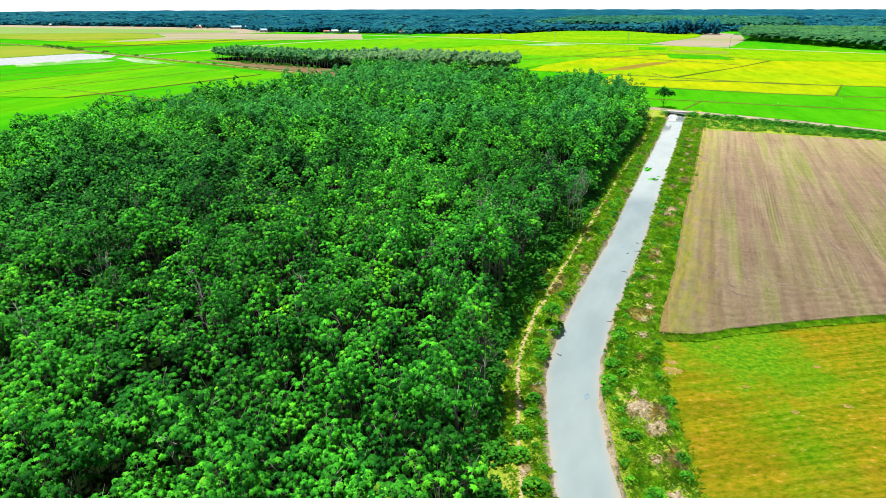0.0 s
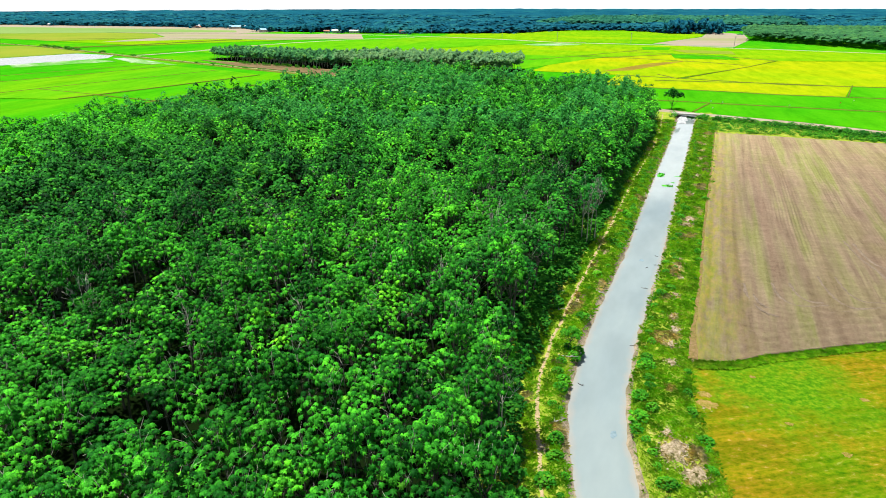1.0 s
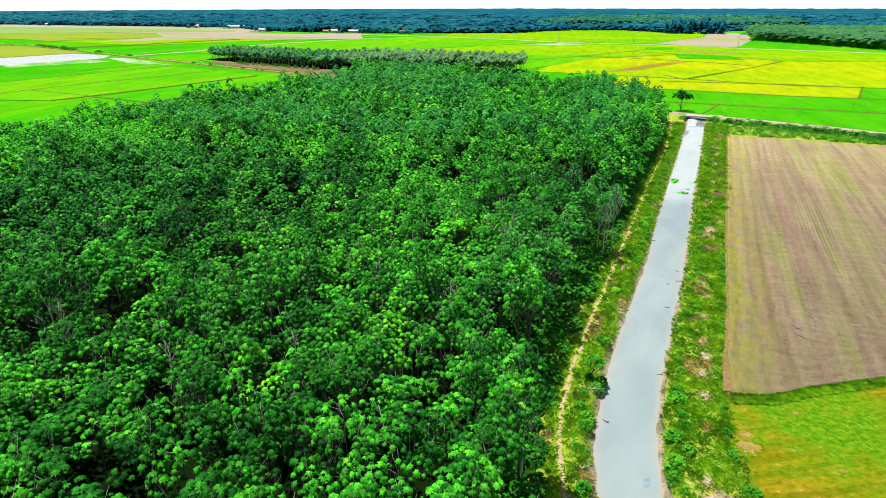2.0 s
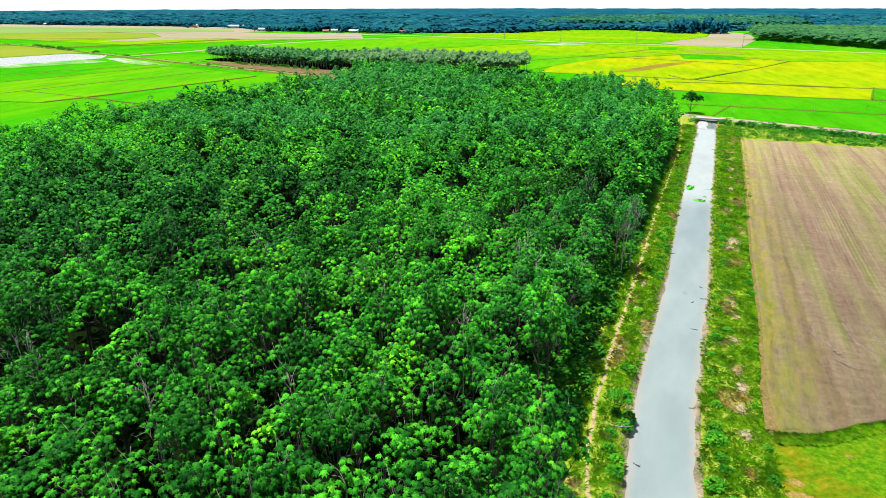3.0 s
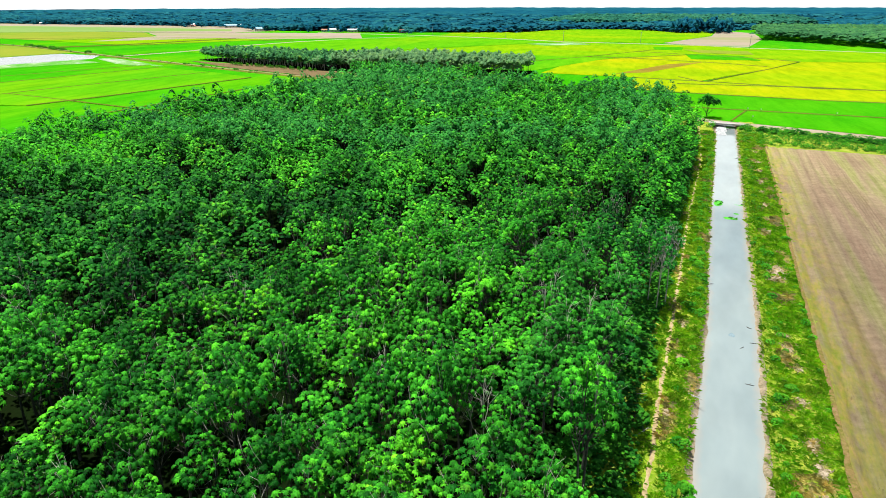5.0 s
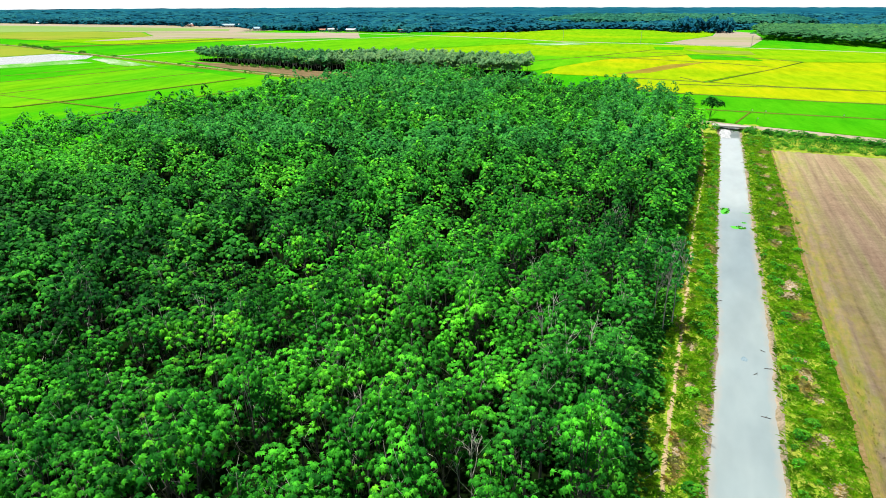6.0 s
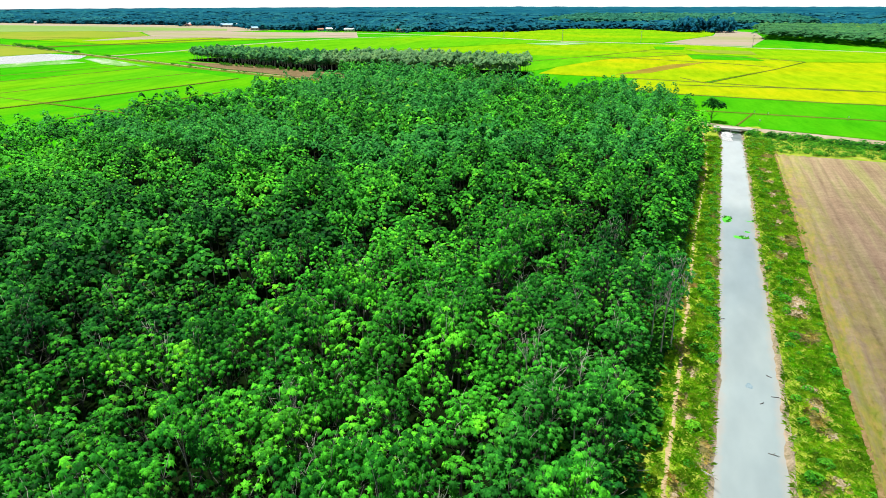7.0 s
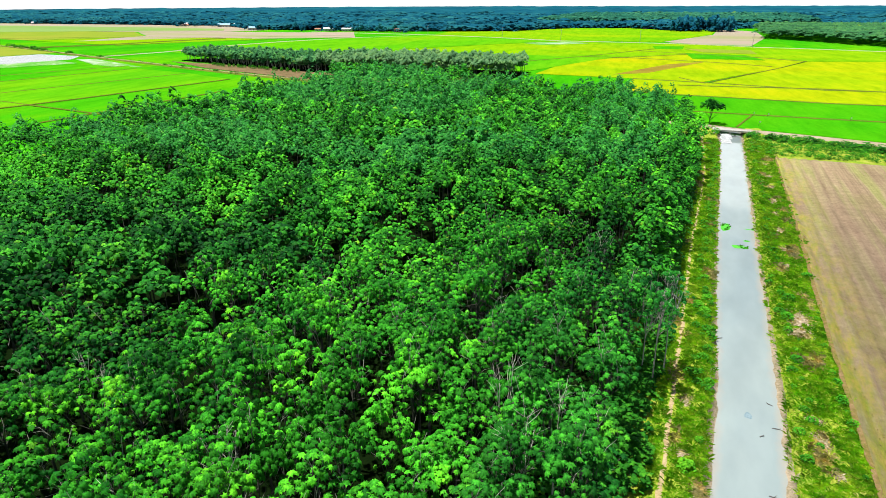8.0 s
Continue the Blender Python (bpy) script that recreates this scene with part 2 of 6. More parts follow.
def sown_rows(m, turn):
    """Faint rows left by the harvester across a field."""
    t = m.node_tree
    base = t.nodes["Principled BSDF"].inputs["Base Color"]
    old = base.links[0].from_socket
    lines = noise_node(t, 0.85, 3.0, (0.05, 1.0, 1), 0.6, turn)
    broad = noise_node(t, 0.05, 4.0, None, 0.6)
    c = mix(t, 0.55, old, ramp(t, lines, [(0.40, (0.62, 0.70, 0.6)), (0.5, (1.0, 1.0, 1.0)), (0.60, (1.35, 1.2, 1.2))]), "MULTIPLY")
    c = mix(t, 0.75, c, ramp(t, broad, [(0.40, (0.6, 1.12, 0.8)), (0.5, (1.0, 1.0, 1.0)), (0.62, (1.15, 0.96, 1.1))]), "MULTIPLY")
    t.links.new(c, base)


sown_rows(M_STUBBLE_GROUND, 33.0)
regrowth(M_STUBBLE_GROUND, 8.0, 80.0, 17.0)
M_HEAP = surface("pale_dry_straw", 1.2, 7.0, [(0.40, (0.17, 0.18, 0.01)), (0.5, (0.28, 0.20, 0.04)), (0.64, (0.42, 0.28, 0.11))], [(0.36, (0.12, 0.12, 0.01)), (0.64, (0.42, 0.30, 0.12))], 0.5, bump=1.0, bump_far=0.15)
M_CONCRETE = surface("stained_concrete", 0.6, 5.0, [(0.35, (0.30, 0.29, 0.27)), (0.65, (0.46, 0.45, 0.42))], [(0.3, (0.24, 0.23, 0.2)), (0.7, (0.52, 0.5, 0.47))], 0.4, bump=0.3, bump_far=0.02)
M_ALGAE = surface("floating_weed", 1.5, 9.0, [(0.35, (0.03, 0.34, 0.03)), (0.65, (0.07, 0.46, 0.05))], [(0.3, (0.06, 0.30, 0.03)), (0.7, (0.2, 0.5, 0.08))], 0.4, bump=0.4, bump_far=0.05)


def ploughed_material():
    m, t, b = tree_of("ploughed_soil")
    streak = noise_node(t, 0.24, 4.0, (1.0, 0.05, 1), 0.6)
    lanes = noise_node(t, 0.75, 4.0, (1.0, 0.03, 1), 0.65)
    cross = noise_node(t, 0.9, 4.0, (0.12, 1.0, 1), 0.65)
    patch = noise_node(t, 0.06, 5.0, (1.0, 0.35, 1), 0.6)
    fine = noise_node(t, 1.6, 8.0, (1.0, 0.6, 1), 0.8)
    c1 = ramp(t, streak, [(0.38, (0.20, 0.13, 0.10)), (0.47, (0.28, 0.21, 0.15)), (0.53, (0.29, 0.265, 0.14)), (0.60, (0.19, 0.26, 0.04))])
    c2 = ramp(t, patch, [(0.40, (0.21, 0.14, 0.11)), (0.5, (0.30, 0.23, 0.165)), (0.60, (0.22, 0.265, 0.06))])
    c3 = ramp(t, fine, [(0.32, (0.10, 0.065, 0.045)), (0.45, (0.25, 0.19, 0.13)), (0.58, (0.33, 0.26, 0.18)), (0.7, (0.46, 0.38, 0.27))])
    c4 = ramp(t, lanes, [(0.36, (0.46, 0.43, 0.40)), (0.6, (0.9, 0.88, 0.86))])
    c5 = ramp(t, cross, [(0.36, (0.72, 0.70, 0.68)), (0.6, (1.08, 1.06, 1.04))])
    c = mix(t, 0.42, mix(t, 0.34, c1, c2), c3)
    c = mix(t, 0.4, mix(t, 0.5, c, c4, "MULTIPLY"), c5, "MULTIPLY")
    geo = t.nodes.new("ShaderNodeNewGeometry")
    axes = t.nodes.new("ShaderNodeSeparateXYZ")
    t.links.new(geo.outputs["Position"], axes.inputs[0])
    grow = t.nodes.new("ShaderNodeMapRange")  # weeds creep in from the canal side
    grow.inputs[1].default_value, grow.inputs[2].default_value = 8.0, 1.0
    t.links.new(axes.outputs[0], grow.inputs[0])
    weeds = t.nodes.new("ShaderNodeMath")
    weeds.operation = "MULTIPLY"
    t.links.new(grow.outputs[0], weeds.inputs[0])
    t.links.new(ramp(t, noise_node(t, 0.5, 5.0, (1.0, 0.25, 1), 0.7), [(0.4, (0, 0, 0)), (0.6, (1, 1, 1))]), weeds.inputs[1])
    c = mix(t, weeds.outputs[0], c, ramp(t, noise_node(t, 1.1, 5.0, (1.0, 0.4, 1), 0.7), [(0.36, (0.18, 0.22, 0.03)), (0.52, (0.27, 0.245, 0.05)), (0.68, (0.35, 0.25, 0.09))]))
    far_sheen = t.nodes.new("ShaderNodeMapRange")  # the colour brightens towards the road, painting in low-angle sheen
    far_sheen.inputs[1].default_value, far_sheen.inputs[2].default_value = 90.0, 240.0
    t.links.new(axes.outputs[1], far_sheen.inputs[0])
    c = mix(t, 1.0, c, ramp(t, far_sheen.outputs[0], [(0.0, (0.93, 0.95, 0.9)), (0.5, (1.0, 1.0, 0.98)), (1.0, (1.32, 1.36, 1.2))]), "MULTIPLY")
    t.links.new(c, b.inputs["Base Color"])
    b.inputs["Roughness"].default_value = 0.95
    b.inputs["IOR"].default_value = 1.02
    bumped(t, b, fine, 1.0, 0.4)
    return m


def water_material(name, base, rough, relief, shallow=None):
    """Silty water with broad swirls; in a channel the shallows along both sides take the colour of the mud."""
    m, t, b = tree_of(name)
    n = noise_node(t, 0.25, 4.0, (1, 0.4, 1))
    c = ramp(t, n, [(0.35, tuple(0.88 * v for v in base)), (0.65, base)])
    c = mix(t, 0.6, c, ramp(t, noise_node(t, 0.07, 4.0, (1, 0.3, 1), 0.6), [(0.38, (0.78, 0.82, 0.84)), (0.6, (1.08, 1.06, 1.02))]), "MULTIPLY")
    if shallow:
        across = t.nodes.new("ShaderNodeUVMap")
        axes = t.nodes.new("ShaderNodeSeparateXYZ")
        t.links.new(across.outputs[0], axes.inputs[0])
        gap = t.nodes.new("ShaderNodeMath")
        gap.operation = "ADD"
        t.links.new(axes.outputs[0], gap.inputs[0])
        uneven = t.nodes.new("ShaderNodeMapRange")
        uneven.inputs[3].default_value, uneven.inputs[4].default_value = -0.22, 0.22
        t.links.new(noise_node(t, 0.35, 4.0, None, 0.65), uneven.inputs[0])
        t.links.new(uneven.outputs[0], gap.inputs[1])
        c = mix(t, ramp(t, gap.outputs[0], [(0.62, (0, 0, 0)), (0.92, (0.8, 0.8, 0.8))]), c, shallow)
    t.links.new(c, b.inputs["Base Color"])
    b.inputs["Roughness"].default_value = rough
    b.inputs["IOR"].default_value = 1.8
    bumped(t, b, noise_node(t, 1.8, 5.0), relief, 0.02)
    return m


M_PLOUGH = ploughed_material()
M_WATER = water_material("silty_water", (0.28, 0.34, 0.345), 0.05, 0.14, (0.35, 0.30, 0.25))
M_FLOOD = water_material("flooded_paddy_water", (0.26, 0.28, 0.27), 0.2, 0.05)


# matte pale patches paint the sheen of thin standing water into the colour
M_WET = surface("wet_sheen_rice", 0.05, 0.4, [(0.42, (0.06, 0.30, 0.01)), (0.54, (0.18, 0.34, 0.10)), (0.66, (0.44, 0.49, 0.42))], [(0.3, (0.06, 0.28, 0.01)), (0.7, (0.34, 0.42, 0.3))], 0.3, stretch=(0.4, 1, 1), turn=-25)


def plain(name, colour, rough=0.6, metal=0.0):
    return surface(name, 0.9, 6.0, [(0.3, tuple(0.85 * v for v in colour)), (0.7, colour)], [(0.3, tuple(0.8 * v for v in colour)), (0.7, tuple(min(1, 1.08 * v) for v in colour))], 0.3, rough, 0.15, 0.01)


M_FOAM = surface("churned_white_water", 0.8, 3.0, [(0.4, (0.22, 0.24, 0.25)), (0.6, (0.55, 0.57, 0.58))], [(0.35, (0.2, 0.22, 0.23)), (0.6, (0.62, 0.64, 0.65))], 0.5, bump=1.0, bump_far=0.3)
M_WALL_WHITE = plain("white_wall", (0.42, 0.41, 0.38), 0.8)
M_ROOF_WHITE = plain("pale_sheet_roof", (0.55, 0.57, 0.6), 0.5)
M_ROOF_BLUE = plain("blue_sheet_roof", (0.35, 0.55, 0.70), 0.5)
M_ROOF_RED = plain("faded_red_roof", (0.45, 0.22, 0.16), 0.7)
M_DARK = plain("dark_opening", (0.04, 0.04, 0.045), 0.6)
M_POLE = plain("grey_concrete_pole", (0.18, 0.18, 0.17), 0.8)
M_RED = plain("red_cloth", (0.75, 0.05, 0.03), 0.8)
M_WHITE = plain("white_plastic", (0.85, 0.85, 0.85), 0.5)


# ---- helpers for meshes ----
def mesh_from(name, v, f, mats, index=None, smooth=False):
    """A mesh of triangles from arrays."""
    me = bpy.data.meshes.new(name)
    v, f = np.asarray(v, np.float32), np.asarray(f, np.int32)
    me.vertices.add(len(v))
    me.vertices.foreach_set("co", v.ravel())
    me.loops.add(f.size)
    me.loops.foreach_set("vertex_index", f.ravel())
    me.polygons.add(len(f))
    me.polygons.foreach_set("loop_start", np.arange(0, f.size, f.shape[1], dtype=np.int32))
    me.polygons.foreach_set("loop_total", np.full(len(f), f.shape[1], np.int32))
    for m in mats if isinstance(mats, (list, tuple)) else [mats]:
        me.materials.append(m)
    if index is not None:
        me.polygons.foreach_set("material_index", np.asarray(index, np.int32))
    me.polygons.foreach_set("use_smooth", np.full(len(f), smooth))
    me.update(calc_edges=True)
    me.validate()
    return me


def part(name, me, parent=None, label=""):
    ob = new(name, me)
    if parent:
        ob.parent = parent
    return tagged(ob, label)


def joined(pieces):
    """Joins (vertices, faces) pieces into one pair of arrays."""
    vs, fs, n = [], [], 0
    for v, f in pieces:
        vs.append(v)
        fs.append(np.asarray(f) + n)
        n += len(v)
    return np.concatenate(vs), np.concatenate(fs)


def tube(points, radii, sides=5):
    """A tapered tube along points, closed at its tip."""
    points = [Vector(p) for p in points]
    v, f = [], []
    for i, p in enumerate(points):
        way = (points[min(i + 1, len(points) - 1)] - points[max(i - 1, 0)]).normalized()
        side = way.cross(Vector((0.31, 0.95, 0.07))).normalized()
        other = way.cross(side)
        for k in range(sides):
            w = 2 * math.pi * k / sides
            v.append(p + radii[i] * (math.cos(w) * side + math.sin(w) * other))
    for i in range(len(points) - 1):
        for k in range(sides):
            b, c = i * sides + k, i * sides + (k + 1) % sides
            f += [(b, c, c + sides), (b, c + sides, b + sides)]
    n = len(v)
    v.append(points[-1])
    f += [((len(points) - 1) * sides + k, (len(points) - 1) * sides + (k + 1) % sides, n) for k in range(sides)]
    return np.array([tuple(p) for p in v]), np.array(f)


def box(x0, x1, y0, y1, z0, z1, edge=0.0):
    """A block with bevelled edges, as triangles."""
    bm = bmesh.new()
    bmesh.ops.create_cube(bm, size=1.0, matrix=Matrix.Translation(((x0 + x1) / 2, (y0 + y1) / 2, (z0 + z1) / 2)) @ Matrix.Diagonal((x1 - x0, y1 - y0, z1 - z0, 1)))
    if edge:
        bmesh.ops.bevel(bm, geom=list(bm.edges), offset=edge, segments=1, affect="EDGES")
    bmesh.ops.triangulate(bm, faces=bm.faces)
    bm.verts.index_update()
    out = np.array([tuple(q.co) for q in bm.verts]), np.array([[q.index for q in g.verts] for g in bm.faces])
    bm.free()
    return out


def leaf_tuft(rng, leaves, upright):
    """A rosette of unit radius: a dome of arching leaves with deep notches between their drooping tips; upright > 0 gives each leaf a ridge."""
    v, f = [(rng.uniform(-0.08, 0.08), rng.uniform(-0.08, 0.08), rng.uniform(0.62, 0.78))], []
    spin = rng.uniform(0, 6.28)
    ridge, notch, tip = [], [], []
    for i in range(leaves):
        w = spin + 2 * math.pi * (i + rng.uniform(-0.2, 0.2)) / leaves
        u = spin + 2 * math.pi * (i - 0.5) / leaves
        if upright:
            r = rng.uniform(0.45, 0.6)
            ridge.append(len(v))
            v.append((r * math.cos(w), r * math.sin(w), rng.uniform(0.52, 0.68)))
        r = rng.uniform(0.5, 0.74) if upright else rng.uniform(0.72, 0.92)
        notch.append(len(v))
        v.append((r * math.cos(u), r * math.sin(u), rng.uniform(0.1, 0.28) if upright else rng.uniform(0.0, 0.2)))
        r = rng.uniform(0.95, 1.25)
        tip.append(len(v))
        v.append((r * math.cos(w), r * math.sin(w), rng.uniform(-0.3, 0.05)))
    for i in range(leaves):
        k = (i + 1) % leaves
        if upright:
            f += [(0, notch[i], ridge[i]), (0, ridge[i], notch[k]), (ridge[i], notch[i], tip[i]), (ridge[i], tip[i], notch[k])]
        else:
            f += [(0, notch[i], tip[i]), (0, tip[i], notch[k])]
    return np.array(v), np.array(f)


def placed(v, at, size, turn, tilt=(0.0, 0.0)):
    m = np.array(Matrix.Rotation(tilt[0], 3, "X") @ Matrix.Rotation(tilt[1], 3, "Y") @ Matrix.Rotation(turn, 3, "Z"))
    return v @ m.T * size + np.asarray(at)


def turned(v, at, size, turn, normal):
    """A tuft set at a place with its axis along normal."""
    m = np.array((Vector((0, 0, 1)).rotation_difference(Vector(normal)).to_matrix() @ Matrix.Rotation(turn, 3, "Z")))
    return v @ m.T * size + np.asarray(at)


def tree_shape(rng, height, radius, limbs, twigs, leaves, upright, tuft_size, low=0.42, sides=5, bare=0.0, thick=1.0, skirt=0):
    """A tree that forks into rising limbs, each ending in a rounded lobe of leaf tufts: trunk, branches, leafless twigs and crown as arrays."""
    fork = height * rng.uniform(low - 0.06, low + 0.06)
    lean = (rng.uniform(-0.4, 0.4), rng.uniform(-0.4, 0.4))
    trunk = tube([(0, 0, -0.2), (lean[0] * 0.4, lean[1] * 0.4, fork * 0.6), (lean[0], lean[1], fork), (lean[0] * 1.2, lean[1] * 1.2, height * 0.62)], [0.15 * thick, 0.12 * thick, 0.09 * thick, 0.03 * thick], sides)
    wood, bare_wood, crown = [], [], []
    spin = rng.uniform(0, 6.28)
    for i in range(limbs + skirt):
        lower = i >= limbs  # shaded side limbs below the main crown
        w = spin + 2.4 * i + rng.uniform(-0.3, 0.3)
        reach = radius * (0.1 if i == 0 else rng.uniform(0.35, 0.82))
        top = height * (rng.uniform(0.58, 0.72) if lower else rng.uniform(0.96, 1.0) if i == 0 else rng.uniform(0.98, 1.0) - 0.3 * (reach / radius) ** 1.5 - rng.uniform(0.0, 0.1))
        lobe = radius * rng.uniform(0.27, 0.4)
        start = Vector((lean[0], lean[1], min(fork + rng.uniform(-0.05, 0.15) * height, top - lobe)))
        heart = Vector((lean[0] + reach * math.cos(w), lean[1] + reach * math.sin(w), top - lobe * 0.9))
        mid = start.lerp(heart, 0.5) + Vector((0.2 * reach * math.cos(w), 0.2 * reach * math.sin(w), -0.3))
        if sides > 3:
            wood.append(tube([start, mid, heart], [0.055, 0.035, 0.016], 3))
        count = twigs // 2 if lower else twigs
        for k in range(count):
            h = 1.0 - 1.1 * (k + rng.uniform(0.1, 0.9)) / count
            w2 = w + 2.4 * k + rng.uniform(-0.4, 0.4)
            flat = math.sqrt(max(0.0, 1 - h * h))
            n = Vector((flat * math.cos(w2), flat * math.sin(w2), h))
            tip = heart + lobe * rng.uniform(0.8, 1.2) * Vector((n.x, n.y, n.z * 0.95))
            if sides > 3 and k % 3 == 0:
                wood.append(tube([heart, tip], [0.018, 0.008], 3))
            if rng.random() < bare:
                base = mid.lerp(heart, rng.uniform(0.3, 1.0))
                far = heart + (tip - heart) * rng.uniform(1.0, 1.4) + Vector((rng.uniform(-0.3, 0.3), rng.uniform(-0.3, 0.3), rng.uniform(0.1, 0.6)))
                bend = base.lerp(far, 0.5) + Vector((rng.uniform(-0.2, 0.2), rng.uniform(-0.2, 0.2), rng.uniform(-0.05, 0.25)))
                bare_wood.append(tube([base, bend, far], [0.03, 0.02, 0.007], 3))
                continue
            v, f = leaf_tuft(rng, leaves, upright)
            aim = (n + Vector((0, 0, 1.2))).normalized()
            crown.append((turned(v, tip - 0.25 * tuft_size * aim, tuft_size * rng.uniform(0.65, 1.25), rng.uniform(0, 6.28), aim), f))
    return trunk, joined(wood) if wood else None, joined(bare_wood) if bare_wood else None, joined(crown) if crown else None


def scattered(name, shapes, places, mats, smooth=False):
    """One mesh of many copies. shapes: (vertices, triangles, material numbers); places: rows of shape, x, y, z, turn, width, height."""
    vs, fs, ms, n = [], [], [], 0
    for k, x, y, z, w, wide, tall in places:
        v, f, m = shapes[int(k)]
        c, s = math.cos(w) * wide, math.sin(w) * wide
        vs.append(np.stack([v[:, 0] * c - v[:, 1] * s + x, v[:, 0] * s + v[:, 1] * c + y, v[:, 2] * tall + z], 1))
        fs.append(f + n)
        ms.append(m)
        n += len(v)
    return mesh_from(name, np.concatenate(vs), np.concatenate(fs), mats, np.concatenate(ms), smooth)


def strip(line, width, z, step=None, lift=0.0, wobble=0.0, seed=3):
    """A ribbon along a ground line, following heights z(x, y), with ragged sides."""
    rng = random.Random(seed)
    pts = [np.array(p, float) for p in line]
    if step:
        fine = []
        for p, q in zip(pts, pts[1:]):
            n = max(1, int(np.linalg.norm(q - p) / step))
            fine += [p + (q - p) * i / n for i in range(n)]
        pts = fine + [pts[-1]]
    v, f = [], []
    for i, p in enumerate(pts):
        d = pts[min(i + 1, len(pts) - 1)] - pts[max(i - 1, 0)]
        d = d / np.linalg.norm(d)
        nrm = np.array([-d[1], d[0]])
        for k, side in enumerate((-1, -0.4, 0.4, 1)):
            q = p + nrm * side * (width / 2) * (1 + rng.uniform(-wobble, wobble))
            v.append((q[0], q[1], z(q[0], q[1]) + (lift if k in (1, 2) else -0.03)))
    for i in range(len(pts) - 1):
        for k in range(3):
            b = i * 4 + k
            f += [(b, b + 1, b + 5), (b, b + 5, b + 4)]
    return np.array(v), np.array(f)


# ---- the lie of the land: the canal runs along y, its banks, path and field edge beside it ----
WAY_Y = [-200, 0, 20, 30, 45, 50, 57, 62, 68, 76, 85, 95, 106, 120, 150, 184, 220, 262, 300]
WAY_X = [75, 12.5, 5.0, 0.9, -4.6, -6.4, -8.5, -9.9, -10.9, -11.4, -11.5, -11.3, -10.9, -10.6, -10.6, -10.4, -10.0, -9.8, -9.8]
EDGE_Y = [-200, 0, 20, 35, 49, 55, 61, 66, 72, 79, 86, 107, 134, 170, 205, 250, 300]
EDGE_X = [86, 22, 14.5, 9.5, 4.9, 3.6, 2.0, 0.7, -0.5, -1.1, -1.1, -0.5, -0.5, 0.1, 0.5, 1.0, 1.2]
TRAIL_Y = [-200, 0, 20, 36, 42, 46, 51, 56, 62.6, 70, 77, 93, 122, 142, 160, 174, 200, 228, 262, 282]
TRAIL_X = [69, 6.5, -2.0, -8.6, -10.7, -11.9, -13.5, -15.1, -17.0, -18.4, -18.9, -19.0, -18.7, -18.6, -18.6, -18.3, -17.6, -17.3, -18.5, -19.5]
HALF = 3.3  # half the water's width
WATER_Z = -1.2


def middle(y):
    return float(np.interp(y, WAY_Y, WAY_X))


def edge(y):
    return float(np.interp(y, EDGE_Y, EDGE_X))


def trail(y):
    return float(np.interp(y, TRAIL_Y, TRAIL_X))


def ease(v):
    v = min(1.0, max(0.0, v))
    return v * v * (3 - 2 * v)


def land(x, y):
    """The height of the ground."""
    if y > 298 or y < -150 or x < -60 or x > 60:
        return 0.0
    d, wob = x - middle(y), 0.4 * noise.noise(Vector((x * 0.05, y * 0.22, 3.0))) + 0.3 * noise.noise(Vector((x * 0.08, y * 0.75, 6.0)))
    reach = HALF + wob
    if abs(d) < reach:
        return WATER_Z - 0.9 * ease((reach - abs(d)) / 1.4) - 0.02
    end = ease((298 - y) / 12.0)
    rise = ease((abs(d) - reach + 0.1) / (1.7 if d > 0 else 1.9))
    z = WATER_Z * (1 - rise) - 0.02
    if rise > 0.3:
        bumps = 0.22 * noise.noise(Vector((x * 0.45, y * 0.45, 0.0))) + 0.12 * noise.noise(Vector((x * 1.3, y * 1.3, 5.0)))
        if d > 0:
            over = edge(y) - x
            if over > 0:
                z += (rise - 0.3) * ease(over / 2.0) * (0.45 + bumps * 1.6)
        elif x > trail(y) - 4:
            z += (rise - 0.3) * ease((x - trail(y) + 4) / 3) * (0.10 + bumps * 0.7) * (1 if x > trail(y) + 0.8 else 0.4)
    return z * end


FOREST_FAR = ((-186, 318), (-172, 334), (-140, 338), (-110, 316), (-90, 298), (-75, 301), (-50, 303), (-34, 282), (-19, 272))


def in_forest(x, y):
    if x < -183 or y < -60:
        return False
    if x > trail(y) - float(np.interp(y, [34, 50, 64, 84, 104, 126, 136], [4.4, 3.4, 5.0, 5.5, 6.2, 6.2, 2.7])):
        return False
    return y < float(np.interp(x, [p[0] for p in FOREST_FAR], [p[1] for p in FOREST_FAR]))


